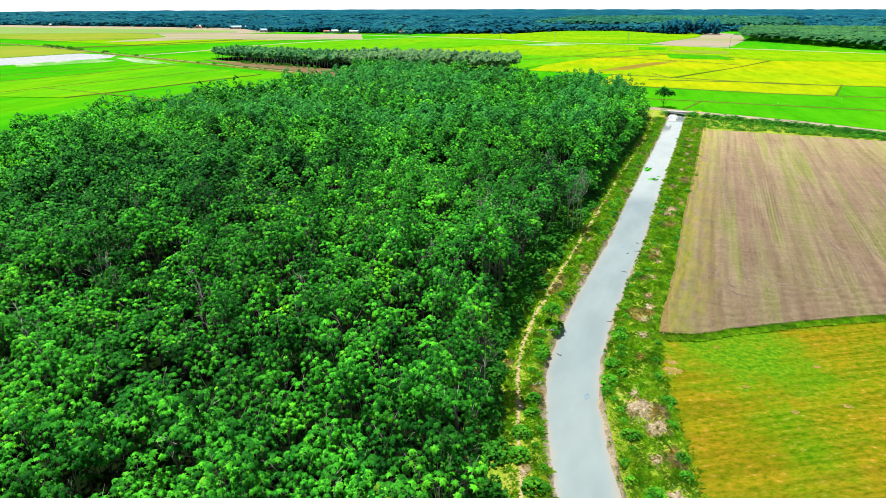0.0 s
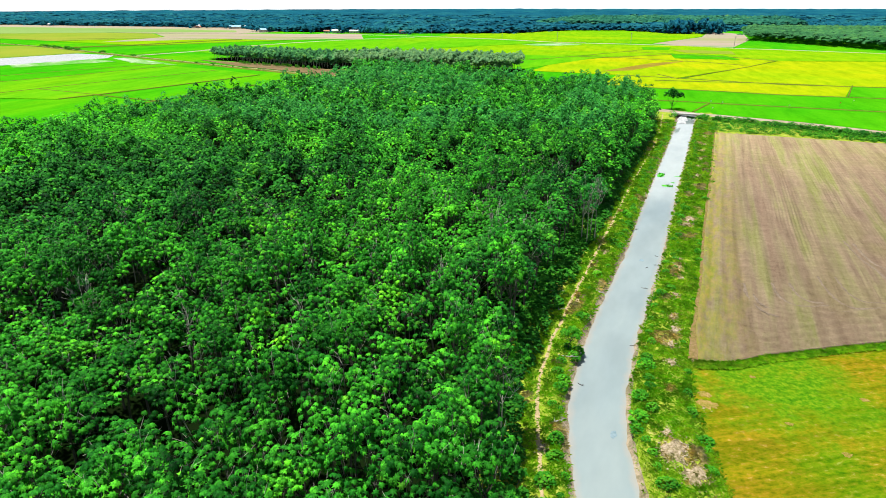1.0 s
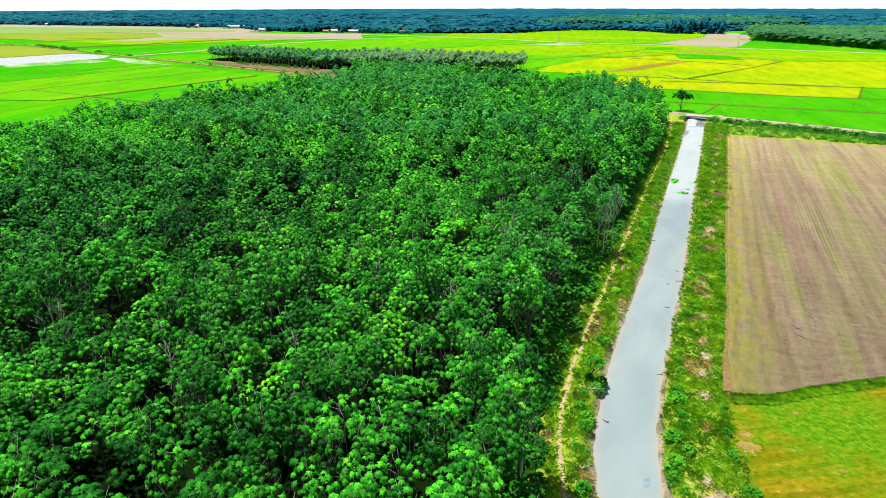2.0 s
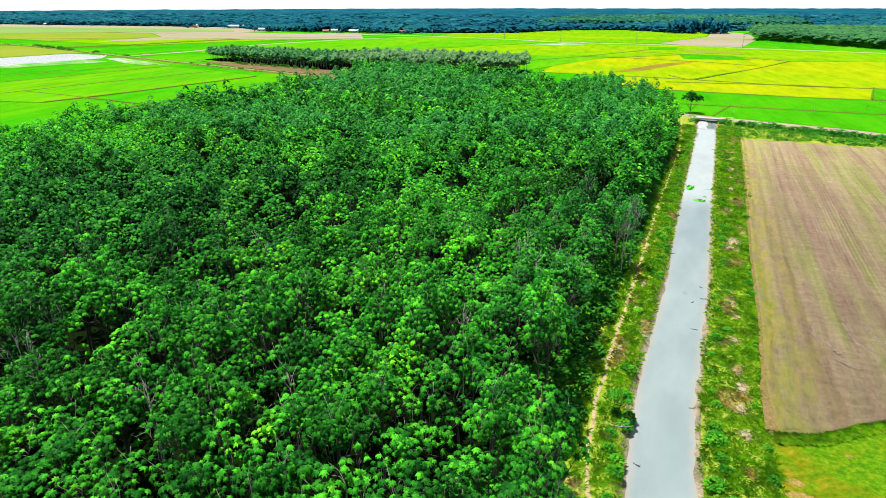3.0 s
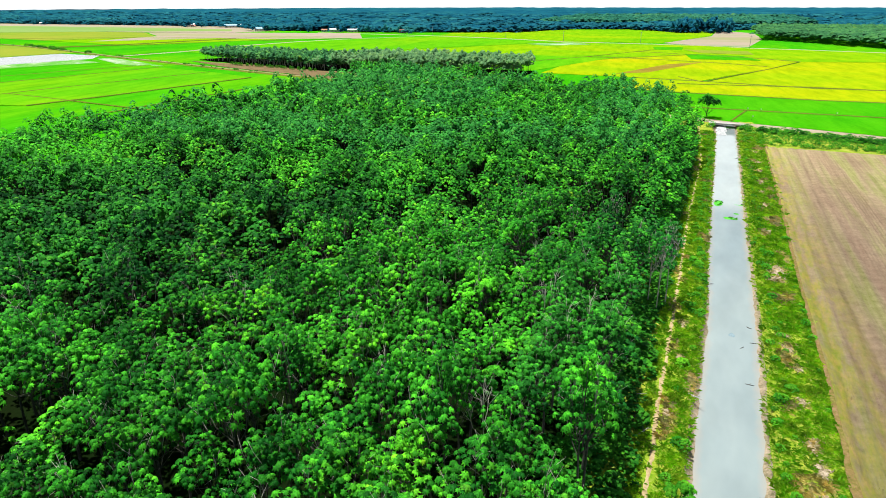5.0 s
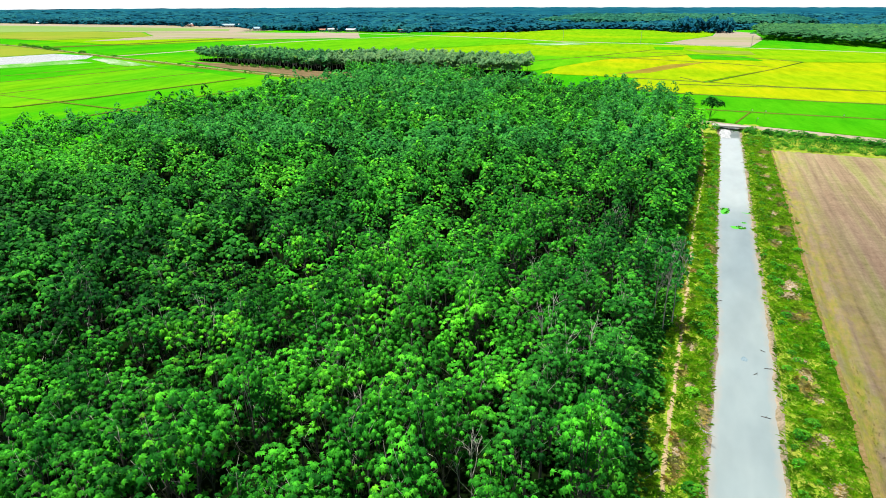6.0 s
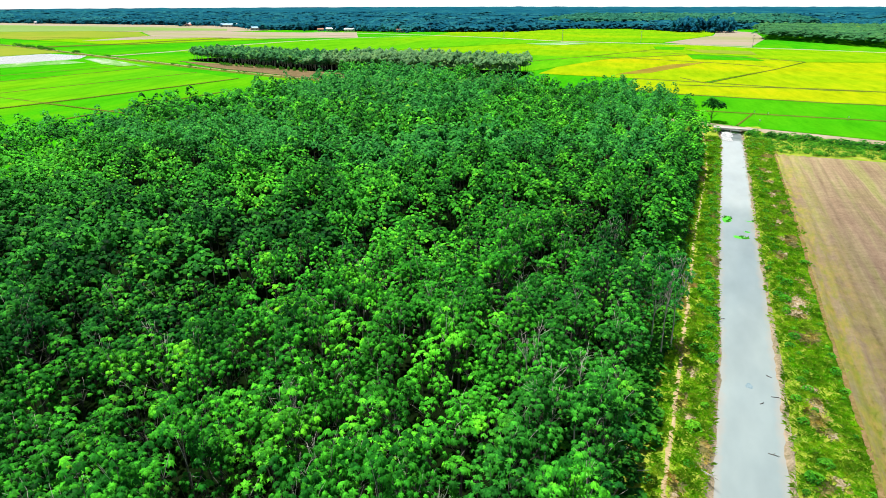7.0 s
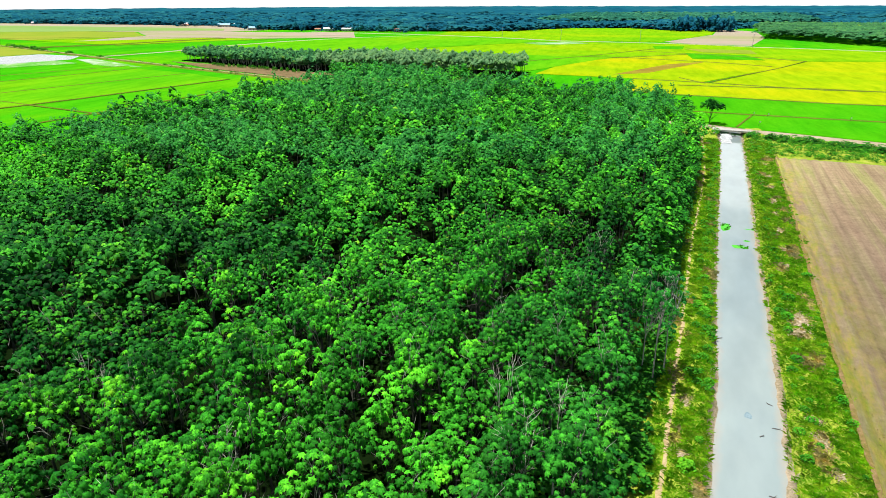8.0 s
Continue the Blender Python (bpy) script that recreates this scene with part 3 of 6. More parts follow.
def build_ground():
    near = np.arange(-15, 15.01, 0.3)
    left = np.array([-4700, -3000, -2000, -1400, -1000, -700, -500, -380, -280, -210, -185, -160, -130, -100, -75, -55, -42, -32, -26, -22, -19, -17])
    right = np.array([16.5, 19, 23, 29, 37, 48, 62, 80, 110, 160, 240, 380, 600, 900, 1400, 2200, 3200, 4700])
    u = np.concatenate([left, near, right])
    ys = np.concatenate([[-4700, -2500, -1200, -600, -300, -150, -80, -40, -10], np.arange(10, 36, 3.0), np.arange(36, 150, 0.75), np.arange(150, 302, 1.5), [310, 325, 345, 370, 400, 440, 500, 580, 680, 800, 1000, 1300, 1700, 2200, 2900, 3800, 4900]])
    fade = np.clip((60 - np.abs(u)) / 40, 0, 1)
    v = np.zeros((len(ys), len(u), 3))
    for j, y in enumerate(ys):
        c = middle(y) if -200 < y < 300 else (75 if y <= -200 else -9.8)
        v[j, :, 0] = u + np.where(np.abs(u) < 60, c * fade, 0) + np.where(np.abs(u) >= 60, 0, 0)
        v[j, :, 1] = y
        for i, x in enumerate(v[j, :, 0]):
            v[j, i, 2] = land(float(x), float(y))
    n, mcols = len(ys), len(u)
    grid = np.arange(n * mcols).reshape(n, mcols)
    f = np.stack([grid[:-1, :-1], grid[:-1, 1:], grid[1:, 1:], grid[1:, :-1]], -1).reshape(-1, 4)
    flat = v.reshape(-1, 3)
    mid = flat[f].mean(1)
    index = np.zeros(len(f), int)
    for k, (x, y, z) in enumerate(mid):
        if -200 < y < 300 and -60 < x < 90:
            d = x - middle(y)
            if abs(d) < HALF + 0.75 and y < 296:
                index[k] = 1
            elif trail(y) - 6.5 < x < edge(y) + 0.9 or (247 < y and edge(y) - 2 < x < 80):
                index[k] = 2
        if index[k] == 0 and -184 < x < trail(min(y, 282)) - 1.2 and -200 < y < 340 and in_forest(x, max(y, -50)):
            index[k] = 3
    me = mesh_from("ground", flat, f, [M_RICE, M_MUD, M_BANK, M_SHADED_FLOOR], index, True)
    tagged(part("ground", me), "flat green farmland cut by a narrow canal with earth banks", "ground", kind="structure")


build_ground()


def build_water():
    ys = np.concatenate([np.arange(-200, 36, 8.0), np.arange(36, 297, 2.0)])
    sides = (-1, -0.5, 0, 0.5, 1)
    v, f, n = [], [], len(sides)
    for y in ys:
        for s in sides:
            v.append((middle(y) + s * (HALF + 0.75), y, WATER_Z))
    for i in range(len(ys) - 1):
        for k in range(n - 1):
            b = i * n + k
            f.append((b, b + 1, b + n + 1, b + n))
    me = mesh_from("canal_water", v, f, M_WATER, None, True)
    layer = me.uv_layers.new(name="across")  # 0 in midstream, 1 at both sides
    for loop in me.loops:
        layer.data[loop.index].uv = (abs(sides[loop.vertex_index % n]), 0.0)
    tagged(part("canal_water", me), "pale silty grey-green water filling the canal", "water", kind="structure")


build_water()

footpath = part("footpath", mesh_from("footpath", *strip([(trail(y) + 0.25 * noise.noise(Vector((y * 0.17, 2.0, 0.0))), y) for y in np.arange(20, 283, 0.8)], 0.62, land, None, 0.035, 0.5), M_PATH, None, True))
tagged(footpath, "narrow trodden sandy footpath along the canal bank", "path", kind="structure")


def build_haze():
    """The bright hazy sky low over the horizon, far behind everything."""
    m, t, b = tree_of("horizon_haze")
    glow = t.nodes.new("ShaderNodeEmission")
    glow.inputs[0].default_value, glow.inputs[1].default_value = (0.93, 0.97, 1.0, 1), 0.82
    t.links.new(glow.outputs[0], t.nodes["Material Output"].inputs["Surface"])
    n, far, v, f = 64, 4650.0, [], []
    for i in range(n):
        w = 2 * math.pi * i / n
        v += [(far * math.cos(w), far * math.sin(w), -20), (far * math.cos(w), far * math.sin(w), 1300)]
        k = (i + 1) % n
        f.append((2 * i, 2 * k, 2 * k + 1, 2 * i + 1))
    tagged(part("backdrop", mesh_from("backdrop", v, f, m)), "bright white hazy sky above the horizon", "sky", kind="structure")


build_haze()

# ---- the fields ----
PLOTS = []


def field(name, outline, material, label, thick=0.12, group="fields"):
    """A plot: a low slab of crop or soil with a slightly uneven top."""
    PLOTS.append(name)
    thick += 0.006 * len(PLOTS)
    bm = bmesh.new()
    top = bm.faces.new([bm.verts.new((x, y, thick)) for x, y in outline])
    low = bmesh.ops.extrude_face_region(bm, geom=[top])
    for q in low["geom"]:
        if isinstance(q, bmesh.types.BMVert):
            q.co.z = -0.15
    bmesh.ops.recalc_face_normals(bm, faces=bm.faces)
    me = bpy.data.meshes.new(name)
    bm.to_mesh(me)
    bm.free()
    me.materials.append(material)
    return tagged(part(name, me), label, "field", group)


def bund(line, width=0.9, high=0.3, material=None, label="low earth bund between rice plots"):
    me = mesh_from("field_bund", *strip(line, width, lambda x, y: 0.2, 6.0, high, 0.25, len(line)), material or M_BUND, None, True)
    return tagged(part("field_bund", me), label, "bund", "bunds between the plots")


M_BUND = surface("bund_earth", 0.2, 1.5, [(0.35, (0.06, 0.14, 0.012)), (0.65, (0.14, 0.16, 0.02))], [(0.3, (0.04, 0.10, 0.01)), (0.7, (0.20, 0.18, 0.04))], 0.4)
M_BUND_GREEN = surface("grassy_bund", 0.2, 1.5, [(0.35, (0.05, 0.22, 0.008)), (0.65, (0.12, 0.32, 0.012))], [(0.3, (0.04, 0.15, 0.006)), (0.7, (0.16, 0.36, 0.02))], 0.4)

M_FALLOW = surface("fallow_grass", 0.01, 0.6, [(0.35, (0.13, 0.26, 0.015)), (0.65, (0.24, 0.27, 0.03))], [(0.3, (0.10, 0.19, 0.01)), (0.7, (0.27, 0.28, 0.05))], 0.35)
M_TRACK = surface("grassy_track", 0.06, 1.2, [(0.35, (0.16, 0.15, 0.05)), (0.65, (0.34, 0.27, 0.16))], [(0.3, (0.08, 0.10, 0.02)), (0.7, (0.38, 0.31, 0.2))], 0.45)
PLOUGH_LINE = [(-0.4, 79.4), (4.2, 81.1), (8.7, 84.8), (13.5, 88.0), (18.5, 91.4), (24.3, 95.0), (30, 98.2), (45, 107), (80, 128)]


def near_end(x):
    return float(np.interp(x, [p[0] for p in PLOUGH_LINE], [p[1] for p in PLOUGH_LINE]))


def build_ploughed_field():
    """Furrows run along the field; its near headland was turned across."""
    cols, rows = np.arange(0, 1.0001, 1 / 236.0), np.concatenate([np.linspace(0, 0.2, 80), np.linspace(0.21, 1, 100)])
    v = np.zeros((len(rows), len(cols), 3))
    for i, c in enumerate(cols):
        for j, r in enumerate(rows):
            x0 = edge(80 + 167 * r)
            x = x0 + c * (78 - x0)
            y0 = near_end(x)
            y = y0 + r * (247.5 - y0)
            rim = -2.5 * math.log(math.exp(-(x - x0) / 2.5) + math.exp(-(y - y0) / 2.5) + 1e-9)
            turn = 1 - ease((rim - 9) / 6)
            furrow = 0.06 * (1 if i % 2 else -1) * (1 - turn) * (0.5 + noise.noise(Vector((x * 0.2, y * 0.03, 7.0)))) + 0.13 * turn * math.sin(rim * 2.6 + 1.2 * noise.noise(Vector((x * 0.1, y * 0.1, 0.0))))
            z = 0.30 + furrow + 0.05 * noise.noise(Vector((x * 0.7, y * 0.5, 1.0))) + 0.06 * noise.noise(Vector((x * 0.12, y * 0.05, 2.0)))
            v[j, i] = (x, y, z if 0 < c < 1 and 0 < r < 1 else -0.1)
    grid = np.arange(v.shape[0] * v.shape[1]).reshape(v.shape[:2])
    f = np.stack([grid[:-1, :-1], grid[:-1, 1:], grid[1:, 1:], grid[1:, :-1]], -1).reshape(-1, 4)
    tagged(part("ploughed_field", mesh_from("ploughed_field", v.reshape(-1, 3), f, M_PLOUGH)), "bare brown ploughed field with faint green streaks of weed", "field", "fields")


build_ploughed_field()
M_VERGE = surface("dry_verge", 0.25, 2.2, [(0.38, (0.12, 0.15, 0.02)), (0.5, (0.19, 0.14, 0.05)), (0.62, (0.23, 0.155, 0.085))], [(0.36, (0.08, 0.09, 0.015)), (0.5, (0.18, 0.13, 0.045)), (0.66, (0.29, 0.20, 0.11))], 0.5, bump=1.0, bump_far=0.2)
verge = part("field_verge", mesh_from("field_verge", *strip([(edge(y) + 0.45 + 0.25 * noise.noise(Vector((y * 0.2, 4.0, 0.0))), y) for y in np.arange(80, 250, 0.8)], 1.2, lambda x, y: 0.28, None, 0.1, 0.12), M_VERGE, None, True))
tagged(verge, "dry orange-brown verge between the bank and the ploughed soil", "verge", kind="structure")
M_RUT = surface("pale_turned_soil", 0.6, 4.0, [(0.40, (0.16, 0.125, 0.09)), (0.60, (0.24, 0.19, 0.14))], [(0.36, (0.11, 0.085, 0.06)), (0.64, (0.28, 0.22, 0.165))], 0.5, bump=1.0, bump_far=0.2)


def wheel_rut(line, width=0.5):
    """A thin ridge of pale soil thrown up where the tractor turned, along a smoothed line."""
    pts = [np.array(p) for p in line]
    for _ in range(3):
        pts = [pts[0]] + [q for a, b in zip(pts, pts[1:]) for q in (0.75 * a + 0.25 * b, 0.25 * a + 0.75 * b)] + [pts[-1]]
    me = mesh_from("wheel_rut", *strip(pts, width, lambda x, y: 0.30 + 0.05 * noise.noise(Vector((x * 0.7, y * 0.5, 1.0))), None, 0.09, 0.8, int(abs(line[0][0]) * 10)), M_RUT, None, True)
    tagged(part("wheel_rut", me), "pale curved ridge of soil thrown up by turning wheels", "rut", "wheel ruts in the ploughed soil")


for line in ([(7.0, 106.5), (7.9, 101.7), (9.0, 100.2), (10.2, 98.9), (11.8, 98.4), (13.3, 98.6), (19.9, 102.7), (25.2, 106.3)], [(6.2, 108.0), (6.9, 101.0), (8.6, 98.2), (10.6, 97.2)], [(10.6, 110.0), (11.0, 105.5), (12.4, 102.6), (14.4, 102.2), (18.0, 104.3)],
             [(13.2, 111.0), (13.9, 106.4), (15.4, 104.4), (17.4, 105.0)], [(17.9, 116.0), (18.5, 109.9), (20.1, 105.1), (21.7, 104.6), (26.0, 106.4)], [(20.6, 116.5), (21.4, 110.0), (23.2, 107.4), (26.5, 108.6)],
             [(26.4, 136.0), (27.4, 127.0), (28.8, 124.8), (30.2, 122.4), (30.5, 116.1)], [(24.9, 137.0), (26.0, 128.0), (28.2, 121.8), (29.0, 114.2)], [(33.0, 130.0), (34.0, 122.0), (36.0, 116.5), (41.0, 116.0)]):
    wheel_rut(line)
STUBBLE = [(edge(y) + 0.1, y) for y in (-60, -20, 20, 35, 49, 55, 61, 66, 72, 79)] + [(x, y - 0.6) for x, y in PLOUGH_LINE[1:]] + [(80, -60)]
field("stubble_field", STUBBLE, M_STUBBLE_GROUND, "yellow-green grassy stubble field with dry orange patches", 0.06)
bund([(x, y - 0.5) for x, y in PLOUGH_LINE], 0.8, 0.12, M_BUND_GREEN, "bright green grassy bund edging the ploughed field")

# right of the grove, beyond the road
field("rice_field", [(-24, 297), (-5, 290.5), (11, 287.5), (35, 282), (63, 271), (140, 245), (140, 330), (74, 322), (1, 322), (-26, 322)], M_RICE_DEEP, "bright green rice field beside the dirt road")
field("rice_field", [(-30, 322.5), (74, 322.5), (140, 330), (140, 372), (83, 369), (32, 366), (-30, 371)], M_RICE_DEEP, "bright green rice field with a few pale flags")
field("rice_field", [(-60, 376), (-30, 371.5), (32, 366.5), (61, 369.5), (72, 423), (35, 414), (-14, 425), (-60, 432)], M_RICE_RIPE, "yellow ripening rice field")
field("rice_field", [(62, 370), (83, 370), (140, 373), (150, 430), (91, 420), (73, 423.5)], M_RICE_DEEP, "small deep green rice plot among yellow ones")
field("rice_field", [(-12, 427.5), (35, 416), (91, 422), (150, 432), (200, 640), (47, 590), (21.5, 522), (-17, 430)], M_RICE_RIPE, "yellow ripening rice field")
field("rice_field", [(-62, 435), (-22, 430), (20, 522.5), (46, 591), (10, 620), (-29, 641), (-92, 572), (-118, 520), (-120, 440)], M_RICE_RIPE, "yellow ripening rice field")
field("straw_strip", [(-74, 452), (-55, 468), (-21, 568), (-48, 532)], M_STRAW, "brown strip of cut straw in a yellow field", 0.16)
field("rice_field", [(-92, 573), (-29, 642), (10, 621), (46, 592), (210, 645), (220, 700), (57, 741), (22, 746), (-36, 774), (-182, 790), (-300, 600)], M_RICE_LIME, "yellow-green rice field")
field("rice_field", [(-36, 775), (22, 747), (57, 742), (50, 820), (10, 790)], M_RICE_DEEP, "small deep green rice plot by the far road")
field("bare_field", [(-70, 812), (-37, 782), (17, 767), (40, 939), (38, 1118), (-14, 1200), (-20, 1000)], M_PINK, "bare pale pinkish-brown field before the woods")
field("rice_field", [(-380, 878), (-282, 847), (-182, 798), (-72, 812), (-22, 1000), (-15, 1200), (-72, 1119), (-157, 1210), (-253, 1170), (-314, 1020), (-400, 985)], M_RICE_LIME, "yellow-green rice field before the far woods")
field("rice_field", [(-420, 480), (-128, 455), (-95, 574), (-302, 602), (-185, 790), (-380, 868), (-448, 770), (-480, 672), (-490, 594), (-484, 500)], M_RICE_SPRING, "wide light green rice field behind the grove")

# left of the rubber trees
M_GREYGREEN = surface("thin_grey_green_field", 0.006, 0.3, [(0.35, (0.14, 0.27, 0.06)), (0.6, (0.20, 0.30, 0.09))], [(0.3, (0.12, 0.22, 0.05)), (0.7, (0.25, 0.30, 0.12))], 0.3, stretch=(0.3, 1, 1))
field("flooded_paddy", [(-720, 345), (-585, 367), (-573, 438), (-520, 436), (-497, 410), (-514, 324), (-650, 260)], M_FLOOD, "white sky-reflecting flooded paddy", 0.08)
field("wet_paddy", [(-512, 400), (-518, 335), (-486, 318), (-462, 388)], M_WET, "rice field with the sheen of thin standing water painted in", 0.07)
field("wet_paddy", [(-494, 412), (-480, 419), (-390, 383), (-408, 376), (-440, 384)], M_WET, "rice field with the sheen of thin standing water painted in", 0.07)
field("rice_field", [(-900, 470), (-720, 500), (-575, 455), (-577, 440), (-590, 368), (-720, 347)], M_FALLOW, "dull yellow-green fallow plot behind a flooded paddy")
field("rice_field", [(-505, 445), (-560, 468), (-610, 545), (-557, 668), (-486, 668), (-497, 594), (-490, 498)], M_RICE, "light green rice field beside a pale track")
field("bare_field", [(-620, 556), (-800, 585), (-723, 700), (-602, 714), (-530, 715), (-560, 672)], M_RICE_LIME, "yellow-green rice strip")
field("bare_field", [(-723, 702), (-560, 712), (-449, 780), (-519, 896), (-734, 858), (-858, 808), (-822, 778)], M_PINK, "bare pale pinkish field before the woods")
field("rice_field", [(-805, 588), (-1200, 640), (-1240, 790), (-865, 806), (-825, 776), (-728, 702)], M_FALLOW, "dull yellow-green strip before the woods")
field("bare_field", [(-1240, 795), (-868, 812), (-735, 862), (-707, 940), (-921, 1075), (-1111, 1080), (-1360, 1070), (-1640, 1060), (-1700, 800)], M_PINK, "bare pinkish-brown field before the woods")

field("rice_field", [(-75.9, 737), (-45.2, 739), (-44.8, 694), (-69.5, 693)], M_RICE_DEEP, "small deep green rice plot below the far road", 0.2)
field("rice_field", [(-40.2, 647), (7.4, 637), (19.1, 592), (-32.6, 589)], M_RICE, "bright green rice plot among yellow ones", 0.2)
field("fallow_plot", [(-43.2, 703), (13.8, 700), (17.1, 656), (-26.0, 661)], M_FALLOW, "dull ochre fallow plot among rice fields", 0.2)
field("wet_paddy", [(-211, 738), (-170, 784), (-143, 753), (-185, 714)], M_WET, "rice field with the sheen of thin standing water painted in", 0.2)
for line in ([(-147, 524), (-116, 581), (-86, 652), (-69, 692)], [(-82, 661), (-40, 640), (16, 614)], [(-116, 581), (-73, 578), (-10, 557), (20, 539)], [(-34, 410), (-12, 412), (32, 419), (67, 417)]):
    bund(line, 0.7, 0.3)
BUNDS = ([(-441, 250), (-425, 318), (-405, 384)], [(-408, 235), (-399, 260), (-391, 320), (-384, 372)], [(-352, 200), (-346, 258), (-331, 340), (-328, 362)], [(-300, 215), (-293, 250), (-283, 322), (-280, 345)])
for left, right, m, what in zip(BUNDS, BUNDS[1:], (M_RICE, M_RICE_SPRING, M_RICE_SPRING), ("light green rice plot", "spring green rice plot", "yellow-green rice plot")):
    field("rice_field", left + right[::-1], m, what + " between thin bunds", 0.10)
field("thin_field", [(-1640, 900), (-1468, 947), (-1223, 963), (-1025, 969), (-817, 957), (-765, 895), (-895, 845), (-1109, 711), (-1300, 700)], M_GREYGREEN, "thin greyish green field before the woods", 0.16)
field("bare_field", [(-749, 727), (-697, 828), (-530, 916), (-482, 833), (-613, 727), (-675, 654), (-723, 590)], M_PINK, "bare pale strip between rice plots", 0.18)
bund([(-665, 482), (-626, 553), (-614, 621), (-593, 702)], 3.0, 0.9, M_BUND, "dark overgrown ditch bank between the plots")
for line in ([(-441, 250), (-425, 318), (-405, 384)], [(-408, 235), (-399, 260), (-391, 320), (-384, 372)], [(-352, 200), (-346, 258), (-331, 340), (-328, 362)], [(-300, 215), (-293, 250), (-283, 322), (-280, 345)],
             [(-346, 238), (-319, 236), (-258, 229), (-190, 222)], [(-250, 200), (-247, 300)],
             [(-30, 322.3), (1, 322), (74, 322.3), (140, 330)], [(-60, 376), (-30, 371), (32, 366), (83, 369.5), (140, 372.5)], [(-60, 432.5), (-14, 425.5), (35, 414.5), (91, 420), (150, 430.5)],
             [(-35, 447), (-21, 424), (21, 522), (46, 591)], [(-92, 573), (-29, 642), (10, 621), (47, 591)], [(62, 370), (72.5, 423)], [(-8, 292), (-1.5, 322)],
             [(-610, 550), (-558, 670), (-500, 700)], [(-880, 600), (-725, 701), (-560, 712)]):
    bund(line, 0.8, 0.3)


# ---- roads and tracks ----
def road(line, width, high, material, label):
    v, f = strip(line, width, lambda x, y: 0.02, 6.0, high, 0.12, len(line))
    return tagged(part("road", mesh_from("road", v, f, material, None, True)), label, "road", kind="structure")


ROAD = [(-60, 306), (-24, 292), (-6, 285.5), (10, 282), (34, 276.5), (62, 265.5), (130, 240), (250, 190)]
road(ROAD, 4.2, 0.75, M_ROAD, "pale raised dirt road crossing the canal")
road([(-1000, 560), (-822, 524), (-705, 498), (-560, 454), (-494, 431), (-402, 404), (-338, 384), (-278, 367), (-252, 361), (-200, 350)], 2.4, 0.75, M_TRACK, "raised dirt track between the rice fields")
road([(-1000, 559), (-822, 523), (-705, 497), (-560, 453), (-494, 430), (-402, 403), (-338, 383), (-278, 366), (-252, 360), (-200, 349)], 7.0, 0.5, M_BUND, "dark overgrown shoulders of the dirt track")
road([(-500, 436), (-488, 498), (-495, 594), (-485, 672), (-449, 776), (-400, 840)], 5.0, 0.3, M_ROAD, "pale farm track through the rice")
road([(-600, 905), (-381, 873), (-282, 842), (-182, 794), (-100, 788), (-36, 778), (22, 748), (58, 743), (240, 690)], 3.4, 0.4, M_ROAD, "far pale road across the fields")
field("bare_strip", [(-404, 424), (-340, 392), (-252, 366), (-190, 352), (-126, 398), (-126, 404), (-262, 396), (-330, 414)], surface("brown_strip_soil", 0.1, 1.0, [(0.35, (0.09, 0.07, 0.03)), (0.65, (0.19, 0.13, 0.07))], [(0.3, (0.06, 0.06, 0.02)), (0.7, (0.30, 0.21, 0.12))], 0.4), "strip of bare brown earth below the small grove", 0.1)


# ---- the rubber trees ----
NEAR_SHAPES = []
for k in range(8):
    rng = random.Random(100 + k)
    NEAR_SHAPES.append(tree_shape(rng, height=14.0, radius=3.0, limbs=9 + k % 3, twigs=13, leaves=7, upright=1, tuft_size=0.32, low=0.42, bare=0.07, skirt=3))


def plain_tree(seed, limbs, tufts, leaves, size):
    rng = random.Random(seed)
    trunk, _, _, crown = tree_shape(rng, height=14.0, radius=3.0, limbs=limbs, twigs=tufts, leaves=leaves, upright=0, tuft_size=size, low=0.42, sides=3)
    v, f = joined([trunk, crown])
    return v, f, np.concatenate([np.zeros(len(trunk[1]), int), np.ones(len(crown[1]), int)])


FAR_SHAPES = [plain_tree(200 + k, 9, 10, 4, 0.39) for k in range(6)]
FARTHEST_SHAPES = [plain_tree(220 + k, 8, 6, 4, 0.55) for k in range(6)]


def planted():
    """Rows along the canal, a little uneven; heights swell and sink slowly over the plantation."""
    rng = random.Random(7)
    out = []
    x = -181.0
    while x < 5:
        y = -30 + rng.uniform(0, 3)
        while y < 342:
            px, py = x + rng.uniform(-0.7, 0.7), y + rng.uniform(-0.6, 0.6)
            y += 3.3
            if not in_forest(px, py) or py < 0.5 * -px - 45 or rng.random() < 0.12:
                continue
            high = 0.98 + 0.16 * noise.noise(Vector((px * 0.035, py * 0.035, 9.0))) + 0.32 * noise.noise(Vector((px * 0.11, py * 0.11, 4.0))) + rng.uniform(-0.15, 0.13)
            out.append((px, py, rng.uniform(0, 6.28), rng.uniform(0.82, 1.12), high))
        x += 5.2
    return out


PLANTED = planted()
PLANTED.sort(key=lambda p: abs(p[1] - 62 - 0.12 * p[0]) * 0.85 + abs(p[0] + 40))
NEARBY, MIDDLE, DISTANT = PLANTED[:300], PLANTED[300:500], PLANTED[500:]


def in_dark_stand(x, y):
    """Darker stands of trees within the plantation, with ragged edges."""
    ragged = 0.9 * noise.noise(Vector((x * 0.05, y * 0.05, 1.0)))
    return min(((x + 106) / 42) ** 2 + ((y - 90) / 38) ** 2, ((x + 26) / 9) ** 2 + ((y - 105) / 32) ** 2) + ragged < 0.95


